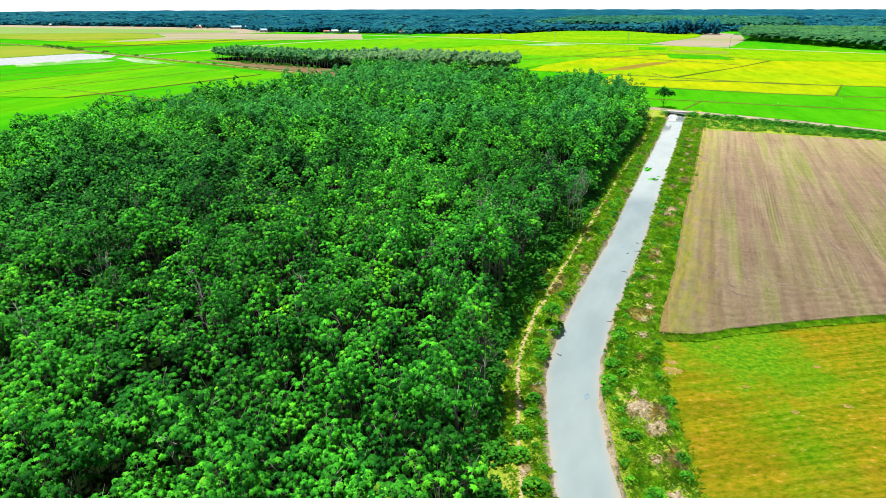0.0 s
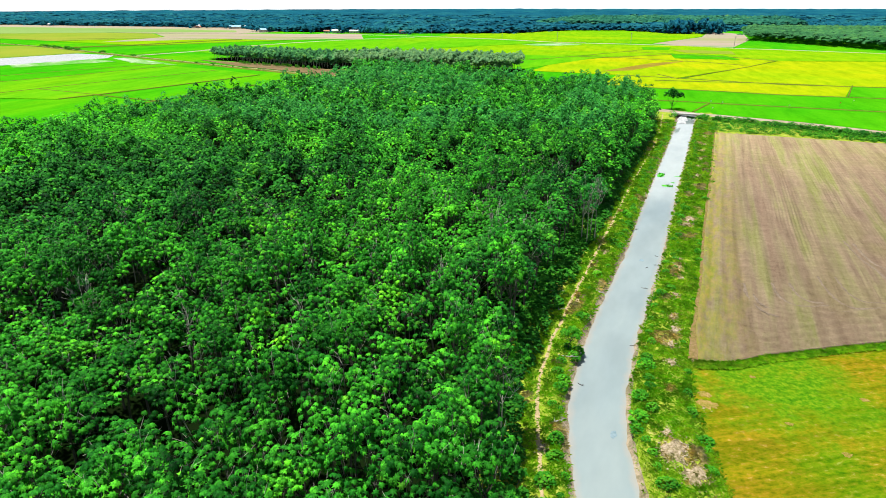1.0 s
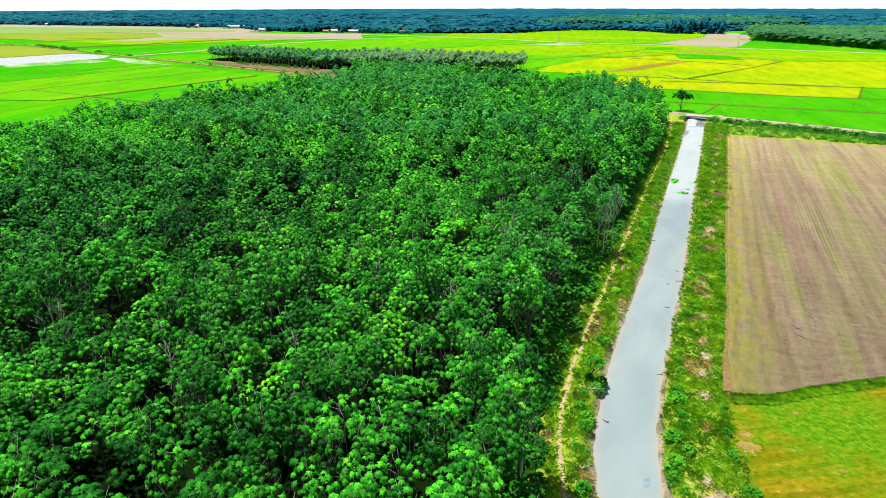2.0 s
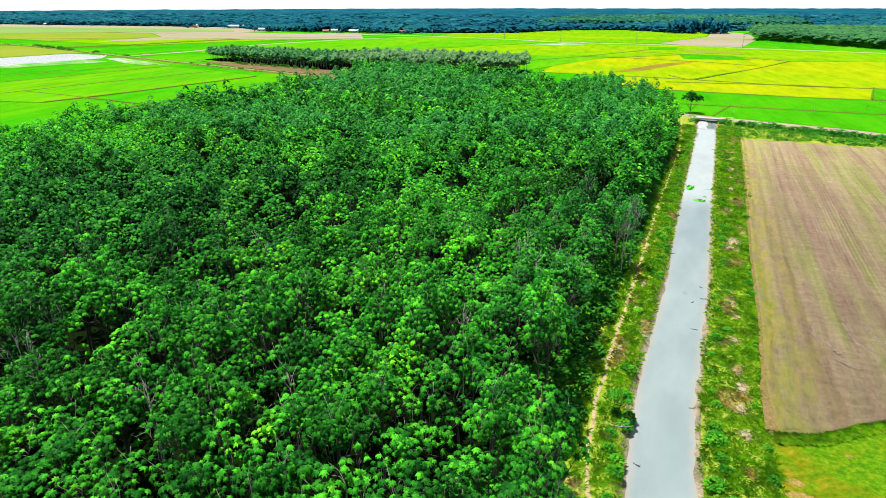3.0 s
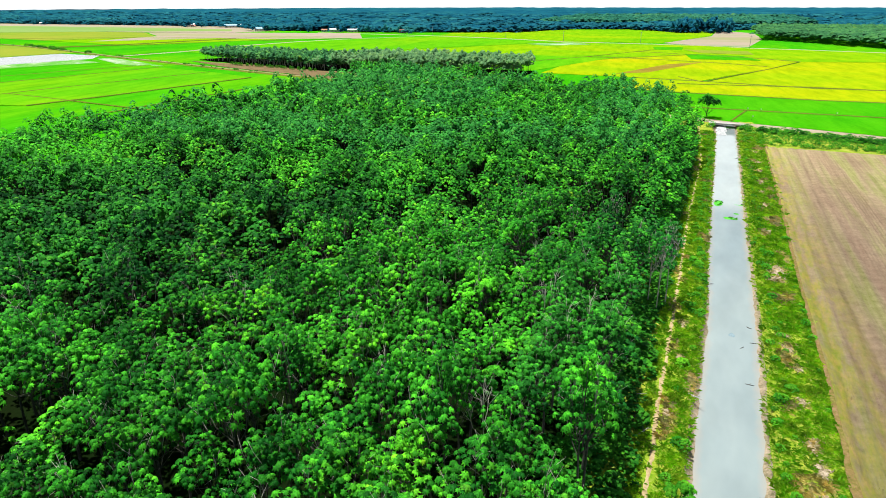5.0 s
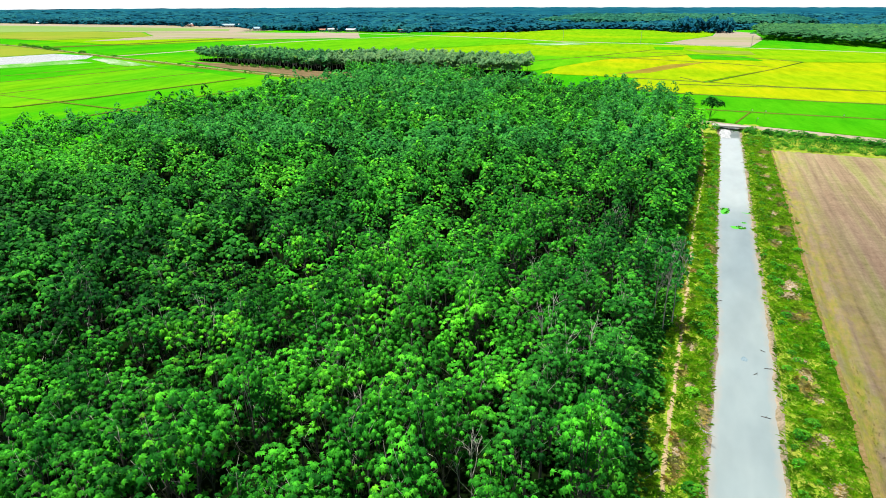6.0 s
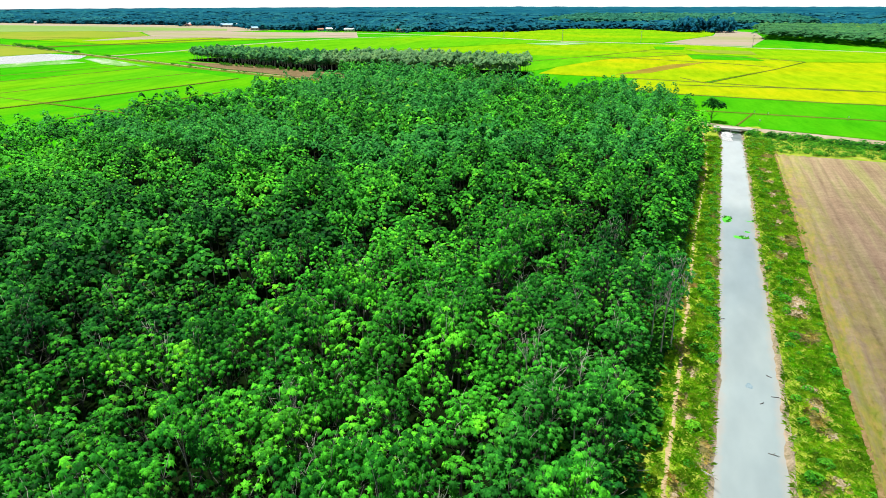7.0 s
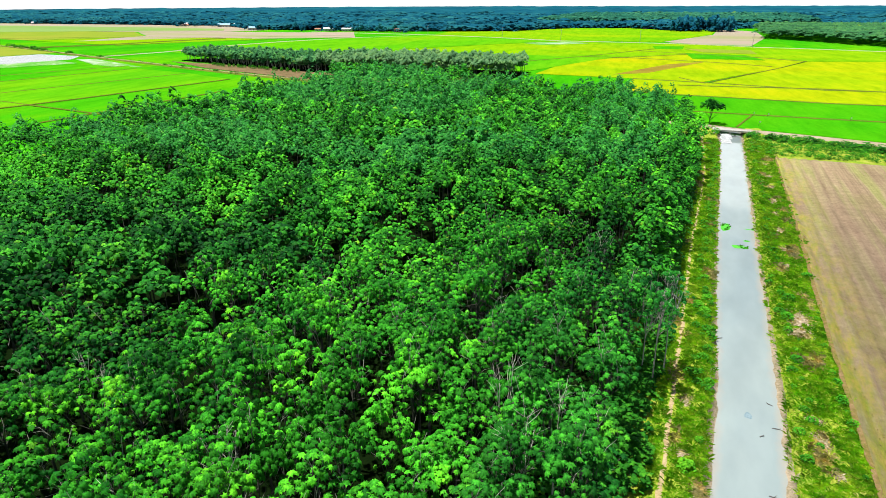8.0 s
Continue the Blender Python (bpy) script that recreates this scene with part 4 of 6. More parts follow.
def rubber_tree(shape, dark):
    top = new("rubber_tree")
    trunk, wood, twigs, crown = shape
    tone = "dark" if dark else "deep"
    part("trunk", mesh_from("trunk", *trunk, M_BARK, None, True), top, "slender pale trunk with canopy shade in its colour")
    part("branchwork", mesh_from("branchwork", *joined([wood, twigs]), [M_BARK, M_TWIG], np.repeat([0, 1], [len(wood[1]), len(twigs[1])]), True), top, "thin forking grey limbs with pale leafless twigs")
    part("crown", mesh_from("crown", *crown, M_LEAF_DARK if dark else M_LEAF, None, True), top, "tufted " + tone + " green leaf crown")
    return tagged(top, "rubber tree with pale trunk and tufted " + tone + " green crown", "tree", "rubber trees")


MODELS = {}
for i, (x, y, w, wide, tall) in enumerate(NEARBY):
    kind = (i % len(NEAR_SHAPES), in_dark_stand(x, y))
    m = pose(x, y, 0, 0, 0, math.degrees(w))
    if kind not in MODELS:
        ob = MODELS[kind] = rubber_tree(NEAR_SHAPES[kind[0]], kind[1])
    else:
        MODELS[kind].scale = (1, 1, 1)
        ob = copy_thing(MODELS[kind], m)
    ob.matrix_basis = m @ Matrix.Diagonal((wide, wide, tall, 1))

MID_SHAPES = []
for k in range(6):
    rng = random.Random(150 + k)
    trunk, wood, twigs, crown = tree_shape(rng, height=14.0, radius=3.0, limbs=9, twigs=12, leaves=4, upright=1, tuft_size=0.34, low=0.42, bare=0.06, skirt=2)
    v, f = joined([trunk, wood, crown, twigs])
    MID_SHAPES.append((v, f, np.concatenate([np.zeros(len(trunk[1]) + len(wood[1]), int), np.ones(len(crown[1]), int), np.full(len(twigs[1]), 2)])))


middle_rows = [(i % 6, x, y, 0, w, wide, tall) for i, (x, y, w, wide, tall) in enumerate(MIDDLE)]
pale = [noise.noise(Vector((x * 0.022, y * 0.022, 6.0))) + rng.uniform(-0.15, 0.15) > -0.08 and y > 150 and x < -30 for x, y, *_ in DISTANT]
far_rows = [((6 if y < 175 or x > -62 else 12) + i % 6, x, y, 0, w, wide, tall) for i, (x, y, w, wide, tall) in enumerate(DISTANT)]
pale_rows = [row for row, p in zip(far_rows, pale) if p]
far_rows = [row for row, p in zip(far_rows, pale) if not p]
rng = random.Random(93)
edge_rows = []
for y in np.arange(138, 268, 1.9):  # low self-sown trees closing the edge of the plantation
    tall = rng.uniform(0.34, 0.6)
    edge_rows.append((6 + rng.randrange(6), trail(y) - rng.uniform(3.0, 4.2), y, 0, rng.uniform(0, 6.28), rng.uniform(0.6, 0.8), tall))
all_rows = middle_rows + far_rows + edge_rows
dark_rows = [row for row in all_rows if in_dark_stand(row[1], row[2])]
all_rows = [row for row in all_rows if not in_dark_stand(row[1], row[2])]
tagged(part("rubber_plantation", scattered("rubber_plantation", MID_SHAPES + FAR_SHAPES + FARTHEST_SHAPES, dark_rows, [M_BARK, M_LEAF_DARK, M_TWIG], True)), "darker green stand within the rubber plantation", "trees", kind="stuff")
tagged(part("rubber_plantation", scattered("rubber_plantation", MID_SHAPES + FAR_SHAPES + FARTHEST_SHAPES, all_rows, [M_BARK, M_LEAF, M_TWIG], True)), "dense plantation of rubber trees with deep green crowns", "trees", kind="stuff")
tagged(part("rubber_plantation", scattered("rubber_plantation", MID_SHAPES + FAR_SHAPES + FARTHEST_SHAPES, pale_rows, [M_BARK, M_LEAF_PALE, M_TWIG], True)), "paler green stand within the rubber plantation", "trees", kind="stuff")


# ---- the small grove, the lone tree and the far woods ----
def clump_shape(rng, tufts, leaves, flat=0.8, size=(0.32, 0.5)):
    """A rounded leafy head of unit radius made of tufts."""
    out = []
    for i in range(tufts):
        w, h = rng.uniform(0, 6.28), rng.uniform(-0.35, 1.0)
        r = math.sqrt(max(0.05, 1 - h * h)) * rng.uniform(0.7, 1.0)
        v, f = leaf_tuft(rng, leaves, 0)
        out.append((placed(v, (r * math.cos(w), r * math.sin(w), h * flat), rng.uniform(*size), rng.uniform(0, 6.28), (rng.uniform(-0.5, 0.5), rng.uniform(-0.5, 0.5))), f))
    return joined(out)


GROVE_SHAPES = []
for k in range(4):
    rng = random.Random(300 + k)
    trunk, _, _, crown = tree_shape(rng, height=10.5, radius=3.4, limbs=7, twigs=6, leaves=4, upright=0, tuft_size=0.9, low=0.35, sides=3, thick=1.5)
    skirt = [(placed(leaf_tuft(rng, 4, 0)[0], (rng.uniform(-2.6, 2.6), rng.uniform(-2.6, 2.6), rng.uniform(3.6, 7.0)), rng.uniform(0.9, 1.3), 0), leaf_tuft(random.Random(1), 4, 0)[1]) for _ in range(12)]
    crown = joined([crown] + skirt)
    v, f = joined([trunk, crown])
    GROVE_SHAPES.append((v, f, np.concatenate([np.zeros(len(trunk[1]), int), np.ones(len(crown[1]), int)])))


def inside(p, poly):
    x, y, hit = p[0], p[1], False
    for (ax, ay), (bx, by) in zip(poly, poly[1:] + poly[:1]):
        if (ay > y) != (by > y) and x < (bx - ax) * (y - ay) / (by - ay) + ax:
            hit = not hit
    return hit


GROVE = [(-404, 434), (-330, 416), (-264, 398), (-126, 408), (-126, 446), (-260, 446), (-396, 462)]
rng = random.Random(12)
green, grey = [], []
for gx in np.arange(-405, -124, 4.9):
    for gy in np.arange(396, 466, 4.9):
        p = (gx + rng.uniform(-1, 1), gy + rng.uniform(-1, 1))
        if inside(p, GROVE):
            (grey if p[0] > -250 + rng.uniform(-25, 25) else green).append((rng.randrange(4), *p, 0, rng.uniform(0, 6.28), rng.uniform(0.9, 1.15), rng.uniform(0.85, 1.1) * (1.0 if p[0] < -255 else 1.2)))
tagged(part("grove", scattered("grove", GROVE_SHAPES, green, [M_TWIG, M_LEAF_GROVE], True)), "small dark green grove of slender trees among rice fields", "trees", kind="stuff")
tagged(part("grove", scattered("grove", GROVE_SHAPES, grey, [M_BARK, M_LEAF_GREY], True)), "greyish green thinning end of the small grove", "trees", kind="stuff")

tagged(field("grove_floor", GROVE, M_SHADED_FLOOR, "leaf-strewn ground under the small grove, darkened for its shade", 0.3), category="ground", kind="structure")
WOODS_EDGE = [(-2300, 1050), (-1646, 1063), (-1362, 1074), (-1111, 1084), (-921, 1080), (-790, 1000), (-706, 950), (-600, 965), (-488, 960), (-400, 992), (-314, 1026), (-253, 1177), (-157, 1214), (-72, 1122), (-14, 1216), (41, 1264), (300, 1300), (900, 1400)]


def woods_front(x):
    return float(np.interp(x, [p[0] for p in WOODS_EDGE], [p[1] for p in WOODS_EDGE]))


WOOD_SHAPES = []
for k in range(5):
    rng = random.Random(400 + k)
    v, f = clump_shape(rng, 11, 4, 0.8, (0.4, 0.62))
    WOOD_SHAPES.append((v * (1, 1, 1), f, np.zeros(len(f), int)))


def far_woods():
    rng = random.Random(21)
    out = []
    for d0, d1, gap in ((0, 60, 12.5), (60, 260, 30), (260, 900, 48)):
        x = -2600 - d1 * 0.9
        while x < 700 + d1 * 0.5:
            for y in np.arange(d0, d1, gap * 1.1):
                px = x + rng.uniform(-0.5, 0.5) * gap
                py = woods_front(px) + y + rng.uniform(-0.4, 0.4) * gap
                if px < -1.75 * (py + 40) or px > 0.42 * py + 60:
                    continue
                size = gap * (0.7 if y < 60 else 0.4) * rng.uniform(0.8, 1.25)
                tall = rng.uniform(4.5, 6.5) * (1.25 if rng.random() < 0.1 else 1.0)
                low = 4.0 if y < 60 else 7.0 + 0.0035 * y
                out.append((rng.randrange(5), px, py, low + 3.5 * noise.noise(Vector((px * 0.006, py * 0.004, 2.0))), rng.uniform(0, 6.28), size, tall))
                if y < 30:
                    out.append((rng.randrange(5), px + rng.uniform(-3, 3), py - 3, 1.5, rng.uniform(0, 6.28), size * 0.8, 4.0))
            x += gap
    for _ in range(70):  # a stand of tall dark trees before the woods
        px, py = rng.uniform(-75, 5), rng.uniform(1095, 1135)
        out.append((rng.randrange(5), px, py, rng.uniform(6, 12), rng.uniform(0, 6.28), rng.uniform(4, 6), rng.uniform(7, 13)))
        out.append((rng.randrange(5), px, py, 3.0, rng.uniform(0, 6.28), rng.uniform(4, 6), 5.0))
    for px, py in ((-1455, 1046), (-1425, 1044), (-1020, 1050), (-995, 1032), (-960, 1040), (-905, 1030), (-850, 1035), (-750, 925), (-720, 930), (-640, 930), (-575, 930), (-545, 938), (-520, 936), (-500, 940), (-480, 938), (-455, 938)):
        for _ in range(3):
            out.append((rng.randrange(5), px + rng.uniform(-8, 8), py + rng.uniform(-4, 4), rng.uniform(2, 7), rng.uniform(0, 6.28), rng.uniform(3, 6), rng.uniform(4, 8)))
    return out


# dark sheet laid under the far woods, painting the shade between trunks
woods_floor = field("woods_floor", [(x, y - 2) for x, y in WOODS_EDGE] + [(2200, 4200), (-4000, 2300)], M_SHADED_FLOOR, "ground under the far woods, darkened for their shade", 0.3)
tagged(woods_floor, category="ground", kind="structure")


def canopy(x0, x1, deep, step, base, swell, lump, seed):
    """The closed leafy roof of a wood: a rolling sheet with a lump for each group of crowns."""
    xs = np.arange(x0, x1, step)
    ds = [14.0]
    while ds[-1] < deep:
        ds.append(ds[-1] + step * (0.9 + ds[-1] / 900))
    v = np.zeros((len(ds), len(xs), 3))
    for j, d in enumerate(ds):
        for i, x in enumerate(xs):
            y = woods_front(x) + d
            q = 1 / (1 + d / 900)
            z = base + 0.0035 * d + swell * noise.noise(Vector((x * 0.004, y * 0.0025, seed))) + lump * (0.45 + 0.55 / (1 + d / 250)) * noise.noise(Vector((x * 0.035 * q, y * 0.03 * q, seed))) + 0.35 * lump * noise.noise(Vector((x * 0.09 * q, y * 0.08 * q, seed)))
            v[j, i] = (x + step * 0.4 * noise.noise(Vector((x, y * 0.1, 1.0))), y, z if j else 1.0)
    grid = np.arange(v.shape[0] * v.shape[1]).reshape(v.shape[:2])
    f = np.stack([grid[:-1, :-1], grid[:-1, 1:], grid[1:, 1:], grid[1:, :-1]], -1).reshape(-1, 4)
    return v.reshape(-1, 3), f


tagged(part("far_woods", mesh_from("far_woods", *canopy(-5200, 2600, 3300, 17.0, 7.0, 0.8, 7.0, 3.0), M_LEAF_FAR, None, True)), "closed canopy of distant woods, haze painted in as bluish green", "woods", kind="stuff")
tagged(part("far_woods", scattered("far_woods", WOOD_SHAPES, far_woods(), [M_LEAF_FAR], True)), "dark woods along the horizon, haze painted in as bluish green", "woods", kind="stuff")

COARSE_SHAPES = [(v, f, np.zeros(len(f), int)) for v, f in (clump_shape(random.Random(420 + k), 8, 4, 0.8, (0.42, 0.62)) for k in range(5))]
YOUNG = [(30, 925), (60, 904), (165, 757), (420, 690), (900, 900), (700, 1280), (45, 1230), (44, 1000)]
rng = random.Random(31)
young = []
for gx in np.arange(20, 620, 8.0):
    for gy in np.arange(690, 1280, 9.5):
        p = (gx + rng.uniform(-3, 3), gy + rng.uniform(-3, 3))
        if inside(p, YOUNG) and p[0] < 0.36 * p[1]:
            young.append((rng.randrange(5), *p, 7.0, rng.uniform(0, 6.28), 7.2 * rng.uniform(0.8, 1.2), rng.uniform(4, 5.5)))
hazy = []
for gx in np.arange(-330, 150, 15.0):  # a lighter stand rising behind the front of the far woods
    for gy in np.arange(1290, 1720, 16.0):
        hazy.append((rng.randrange(5), gx + rng.uniform(-6, 6), gy + rng.uniform(-6, 6), 10.0 + 0.01 * (gy - 1290), rng.uniform(0, 6.28), rng.uniform(7, 12), rng.uniform(4, 6.5)))
tagged(part("far_woods", scattered("far_woods", WOOD_SHAPES, hazy, [M_LEAF_HAZY], True)), "lighter green stand behind the front of the far woods, tinted by haze", "woods", kind="stuff")
tagged(part("young_plantation", scattered("young_plantation", COARSE_SHAPES, young, [M_LEAF_YOUNG], True)), "lighter green even-topped plantation behind the fields", "woods", kind="stuff")


# ---- the canal: bridge, spill, floating weed, debris ----
def build_bridge():
    top = new("culvert_bridge")
    top.location = (-9.6, 283.5, 0)
    part("deck", mesh_from("deck", *box(-6.2, 6.2, -2.3, 3.2, 0.35, 0.72, 0.05), M_CONCRETE), top, "flat concrete deck under the dirt road")
    for x in (-4.6, -0.6, 4.6):
        part("pier", mesh_from("pier", *box(x - 0.25, x + 0.25, -2.2, 3.0, -2.2, 0.35, 0.03), M_CONCRETE), top)
    for x, s in ((-4.9, -1), (4.9, 1)):
        v, f = box(x - 0.2, x + 0.2, -5.5, -2.3, -2.0, 0.3, 0.03)
        v[:, 0] += s * 0.25 * (-2.3 - v[:, 1])
        part("wing_wall", mesh_from("wing_wall", v, f, M_CONCRETE), top, "splayed stained concrete wing wall")
    part("kerb", mesh_from("kerb", *box(-6.2, 6.2, -2.4, -2.1, 0.6, 0.92, 0.03), M_CONCRETE), top)
    tagged(top, "low concrete culvert bridge carrying the dirt road over the canal", "bridge")


build_bridge()


def build_spill():
    """White water that pours out of one culvert opening and spreads."""
    v, f, n, m = [], [], 14, 12
    for j in range(n):
        for i in range(m):
            a, b = i / (m - 1) - 0.5, j / (n - 1)
            y = 282 - 13.0 * b
            x = -11.3 + a * (2.9 + 2.9 * b) + 0.3 * noise.noise(Vector((a * 4, b * 5, 1)))
            drop = -0.35 - 0.8 * ease(b * 1.8)
            z = drop + 0.10 * noise.noise(Vector((x * 1.2, y * 0.8, 2))) * (1 - 0.6 * b) - 0.2 * abs(a * 2) ** 3
            v.append((x, y, z))
    for j in range(n - 1):
        for i in range(m - 1):
            k = j * m + i
            f.append((k, k + 1, k + m + 1, k + m))
    tagged(part("spilling_water", mesh_from("spilling_water", v, f, M_FOAM, None, True)), "white churned water pouring from the culvert", "water", kind="structure")


build_spill()


def blade_clump(rng, blades, lean=0.5, width=0.06):
    """A clump of bent grass blades about one metre high."""
    v, f = [], []
    for i in range(blades):
        w = rng.uniform(0, 6.28)
        r0, r1, h = rng.uniform(0, 0.25), rng.uniform(0.3, 0.9) * lean * 2, rng.uniform(0.55, 1.0)
        c, s = math.cos(w), math.sin(w)
        wd = width * rng.uniform(0.7, 1.4)
        n = len(v)
        v += [(r0 * c - wd * s, r0 * s + wd * c, -0.05), (r0 * c + wd * s, r0 * s - wd * c, -0.05), ((r0 + 0.45 * r1) * c - wd * s, (r0 + 0.45 * r1) * s + wd * c, h), ((r0 + r1) * c, (r0 + r1) * s, h * rng.uniform(0.45, 0.95))]
        f += [(n, n + 1, n + 2), (n + 1, n + 3, n + 2)]
    return np.array(v), np.array(f), np.zeros(2 * blades, int)


rng = random.Random(50)
BLADES = [blade_clump(rng, 9, 0.95, 0.042) for _ in range(5)]
TINY = [blade_clump(rng, 5, 1.2, 0.10) for _ in range(5)]
SPRAWL = [blade_clump(rng, 12, 1.0, 0.035) for _ in range(5)]


def floating_weed(x, y, long, wide, seed, material=None, label="raft of bright green water weed floating on the canal"):
    """A raft of leaves on the water with a few risen shoots."""
    rng = random.Random(seed)
    n = 22
    v, f = [(x, y, WATER_Z + 0.05)], []
    for i in range(n):
        w = 2 * math.pi * i / n
        r = 0.8 + 0.35 * noise.noise(Vector((math.cos(w) * 1.3, math.sin(w) * 1.3, seed * 3.7)))
        v.append((x + wide * r * math.cos(w), y + long * r * math.sin(w), WATER_Z + 0.015))
        f.append((0, i + 1, (i + 1) % n + 1))
    top = part("floating_weed", mesh_from("floating_weed", v, f, material or M_ALGAE, None, True))
    rows = []
    for _ in range(0 if material else int(3 * long * wide)):
        w, r = rng.uniform(0, 6.28), math.sqrt(rng.random()) * 0.75
        rows.append((rng.randrange(5), x + wide * r * math.cos(w), y + long * r * math.sin(w), WATER_Z, rng.uniform(0, 6.28), 0.35, rng.uniform(0.15, 0.4)))
    for row in rows:
        part("shoot", scattered("shoot", BLADES, [row], [M_SHRUB]), top)
    tagged(top, label, "water plants", "floating weed")


floating_weed(-12.4, 181.5, 3.0, 1.1, 1)
floating_weed(-10.0, 170.7, 1.2, 1.7, 2)
floating_weed(-7.6, 181.8, 0.35, 1.6, 3)
floating_weed(-8.7, 174.5, 0.5, 0.7, 4)
# flat dark bluish patches at the water surface
M_BLUISH_PATCH = surface("bluish_water_patch", 1.5, 6.0, [(0.35, (0.12, 0.19, 0.23)), (0.65, (0.22, 0.30, 0.34))], [(0.3, (0.10, 0.16, 0.19)), (0.7, (0.26, 0.33, 0.36))], 0.4)
floating_weed(-10.7, 115.6, 0.7, 0.55, 5, M_BLUISH_PATCH, "dark bluish patch at the water surface")
floating_weed(-8.2, 62.5, 0.8, 0.5, 6, M_BLUISH_PATCH, "dark bluish patch on the water by the bank")


def branch_shape(rng, long, thick, forks):
    out = [tube([(0, 0, 0), (long * 0.5, rng.uniform(-0.1, 0.1) * long, 0.04), (long, rng.uniform(-0.15, 0.15) * long, 0.1)], [thick, thick * 0.7, thick * 0.25], 5)]
    for _ in range(forks):
        b = rng.uniform(0.3, 0.9) * long
        out.append(tube([(b, 0, 0.03), (b + rng.uniform(0.1, 0.3) * long, rng.uniform(-0.3, 0.3) * long, rng.uniform(0.05, 0.3))], [thick * 0.5, thick * 0.12], 4))
    return joined(out)


def fallen_branch(x, y, z, turn, long, thick, material, label, seed):
    v, f = branch_shape(random.Random(seed), long, thick, 3)
    ob = part("fallen_branch", mesh_from("fallen_branch", v, f, material, None, True))
    ob.matrix_basis = pose(x, y, z, 0, 0, turn)
    tagged(ob, label, "branch", "fallen branches")


M_WETWOOD = plain("dark_wet_wood", (0.10, 0.09, 0.085), 0.5)
for k, (x, y, turn, long) in enumerate(((-8.9, 83.0, 20, 1.7), (-9.4, 103.2, -10, 1.3), (-9.7, 112.1, 40, 0.6), (-8.4, 114.2, 5, 1.0), (-14.2, 132.6, 15, 1.2), (-8.0, 118.6, 160, 0.9), (-13.8, 71.0, -30, 1.1), (-7.7, 232.0, 30, 1.4), (-12.6, 57.6, -50, 1.2))):
    fallen_branch(x, y, WATER_Z - 0.01, turn, long * 0.8, 0.07, M_WETWOOD, "dark wet branch lying in the shallow canal water", 60 + k)
for k, (x, y, turn, long) in enumerate(((-20.6, 86.4, 60, 2.0), (-16.4, 96.5, -30, 2.4), (-17.2, 74.5, 10, 2.6), (-23.5, 93.5, 10, 3.2), (-15.0, 60.0, 35, 2.2))):
    fallen_branch(x, y, land(x, y) + 0.06, turn, long, 0.09, M_DEAD, "bleached fallen branch on the grassy bank", 80 + k)


def soil_mound(x, y, wide, long, high, seed, material=None):
    """A low crumbled heap of pale soil with clods on it."""
    n, rings = 20, 5
    v, f = [], []
    for j in range(rings + 1):
        for i in range(n):
            w = 2 * math.pi * i / n
            r = j / rings * (0.7 + 0.6 * noise.noise(Vector((math.cos(w) * 1.7, math.sin(w) * 1.7, seed * 2.3))) + 0.35 * noise.noise(Vector((w * 4.0, j * 0.7, seed * 1.1))))
            px, py = x + wide * r * math.cos(w), y + long * r * math.sin(w)
            lift = 0.55 * high * (1 - (j / rings) ** 2) * (0.7 + 1.3 * noise.noise(Vector((px * 1.5, py * 1.5, seed)))) - (0.1 if j == rings else 0)
            v.append((px, py, land(px, py) + lift + 0.02))
    for j in range(rings):
        for i in range(n):
            a, b = j * n + i, j * n + (i + 1) % n
            f += [(a, a + n, b + n), (a, b + n, b)]
    rng = random.Random(seed)
    pieces = [(np.array(v), np.array(f))]
    for _ in range(int(22 * wide * long)):
        w, r = rng.uniform(0, 6.28), math.sqrt(rng.random()) * 1.05
        px, py, s = x + wide * r * math.cos(w), y + long * r * math.sin(w), rng.uniform(0.03, 0.10)
        cv, cf = box(-s, s, -s * 0.8, s * 0.8, -s * 0.5, s * 0.6, s * 0.3)
        pieces.append((placed(cv, (px, py, land(px, py) + high * 0.3), 1.0, rng.uniform(0, 3)), cf))
    tagged(part("soil_mound", mesh_from("soil_mound", *joined(pieces), material or M_SOIL)), "low heap of pale crumbled soil on the canal bank", "soil heap", "soil heaps on the banks")


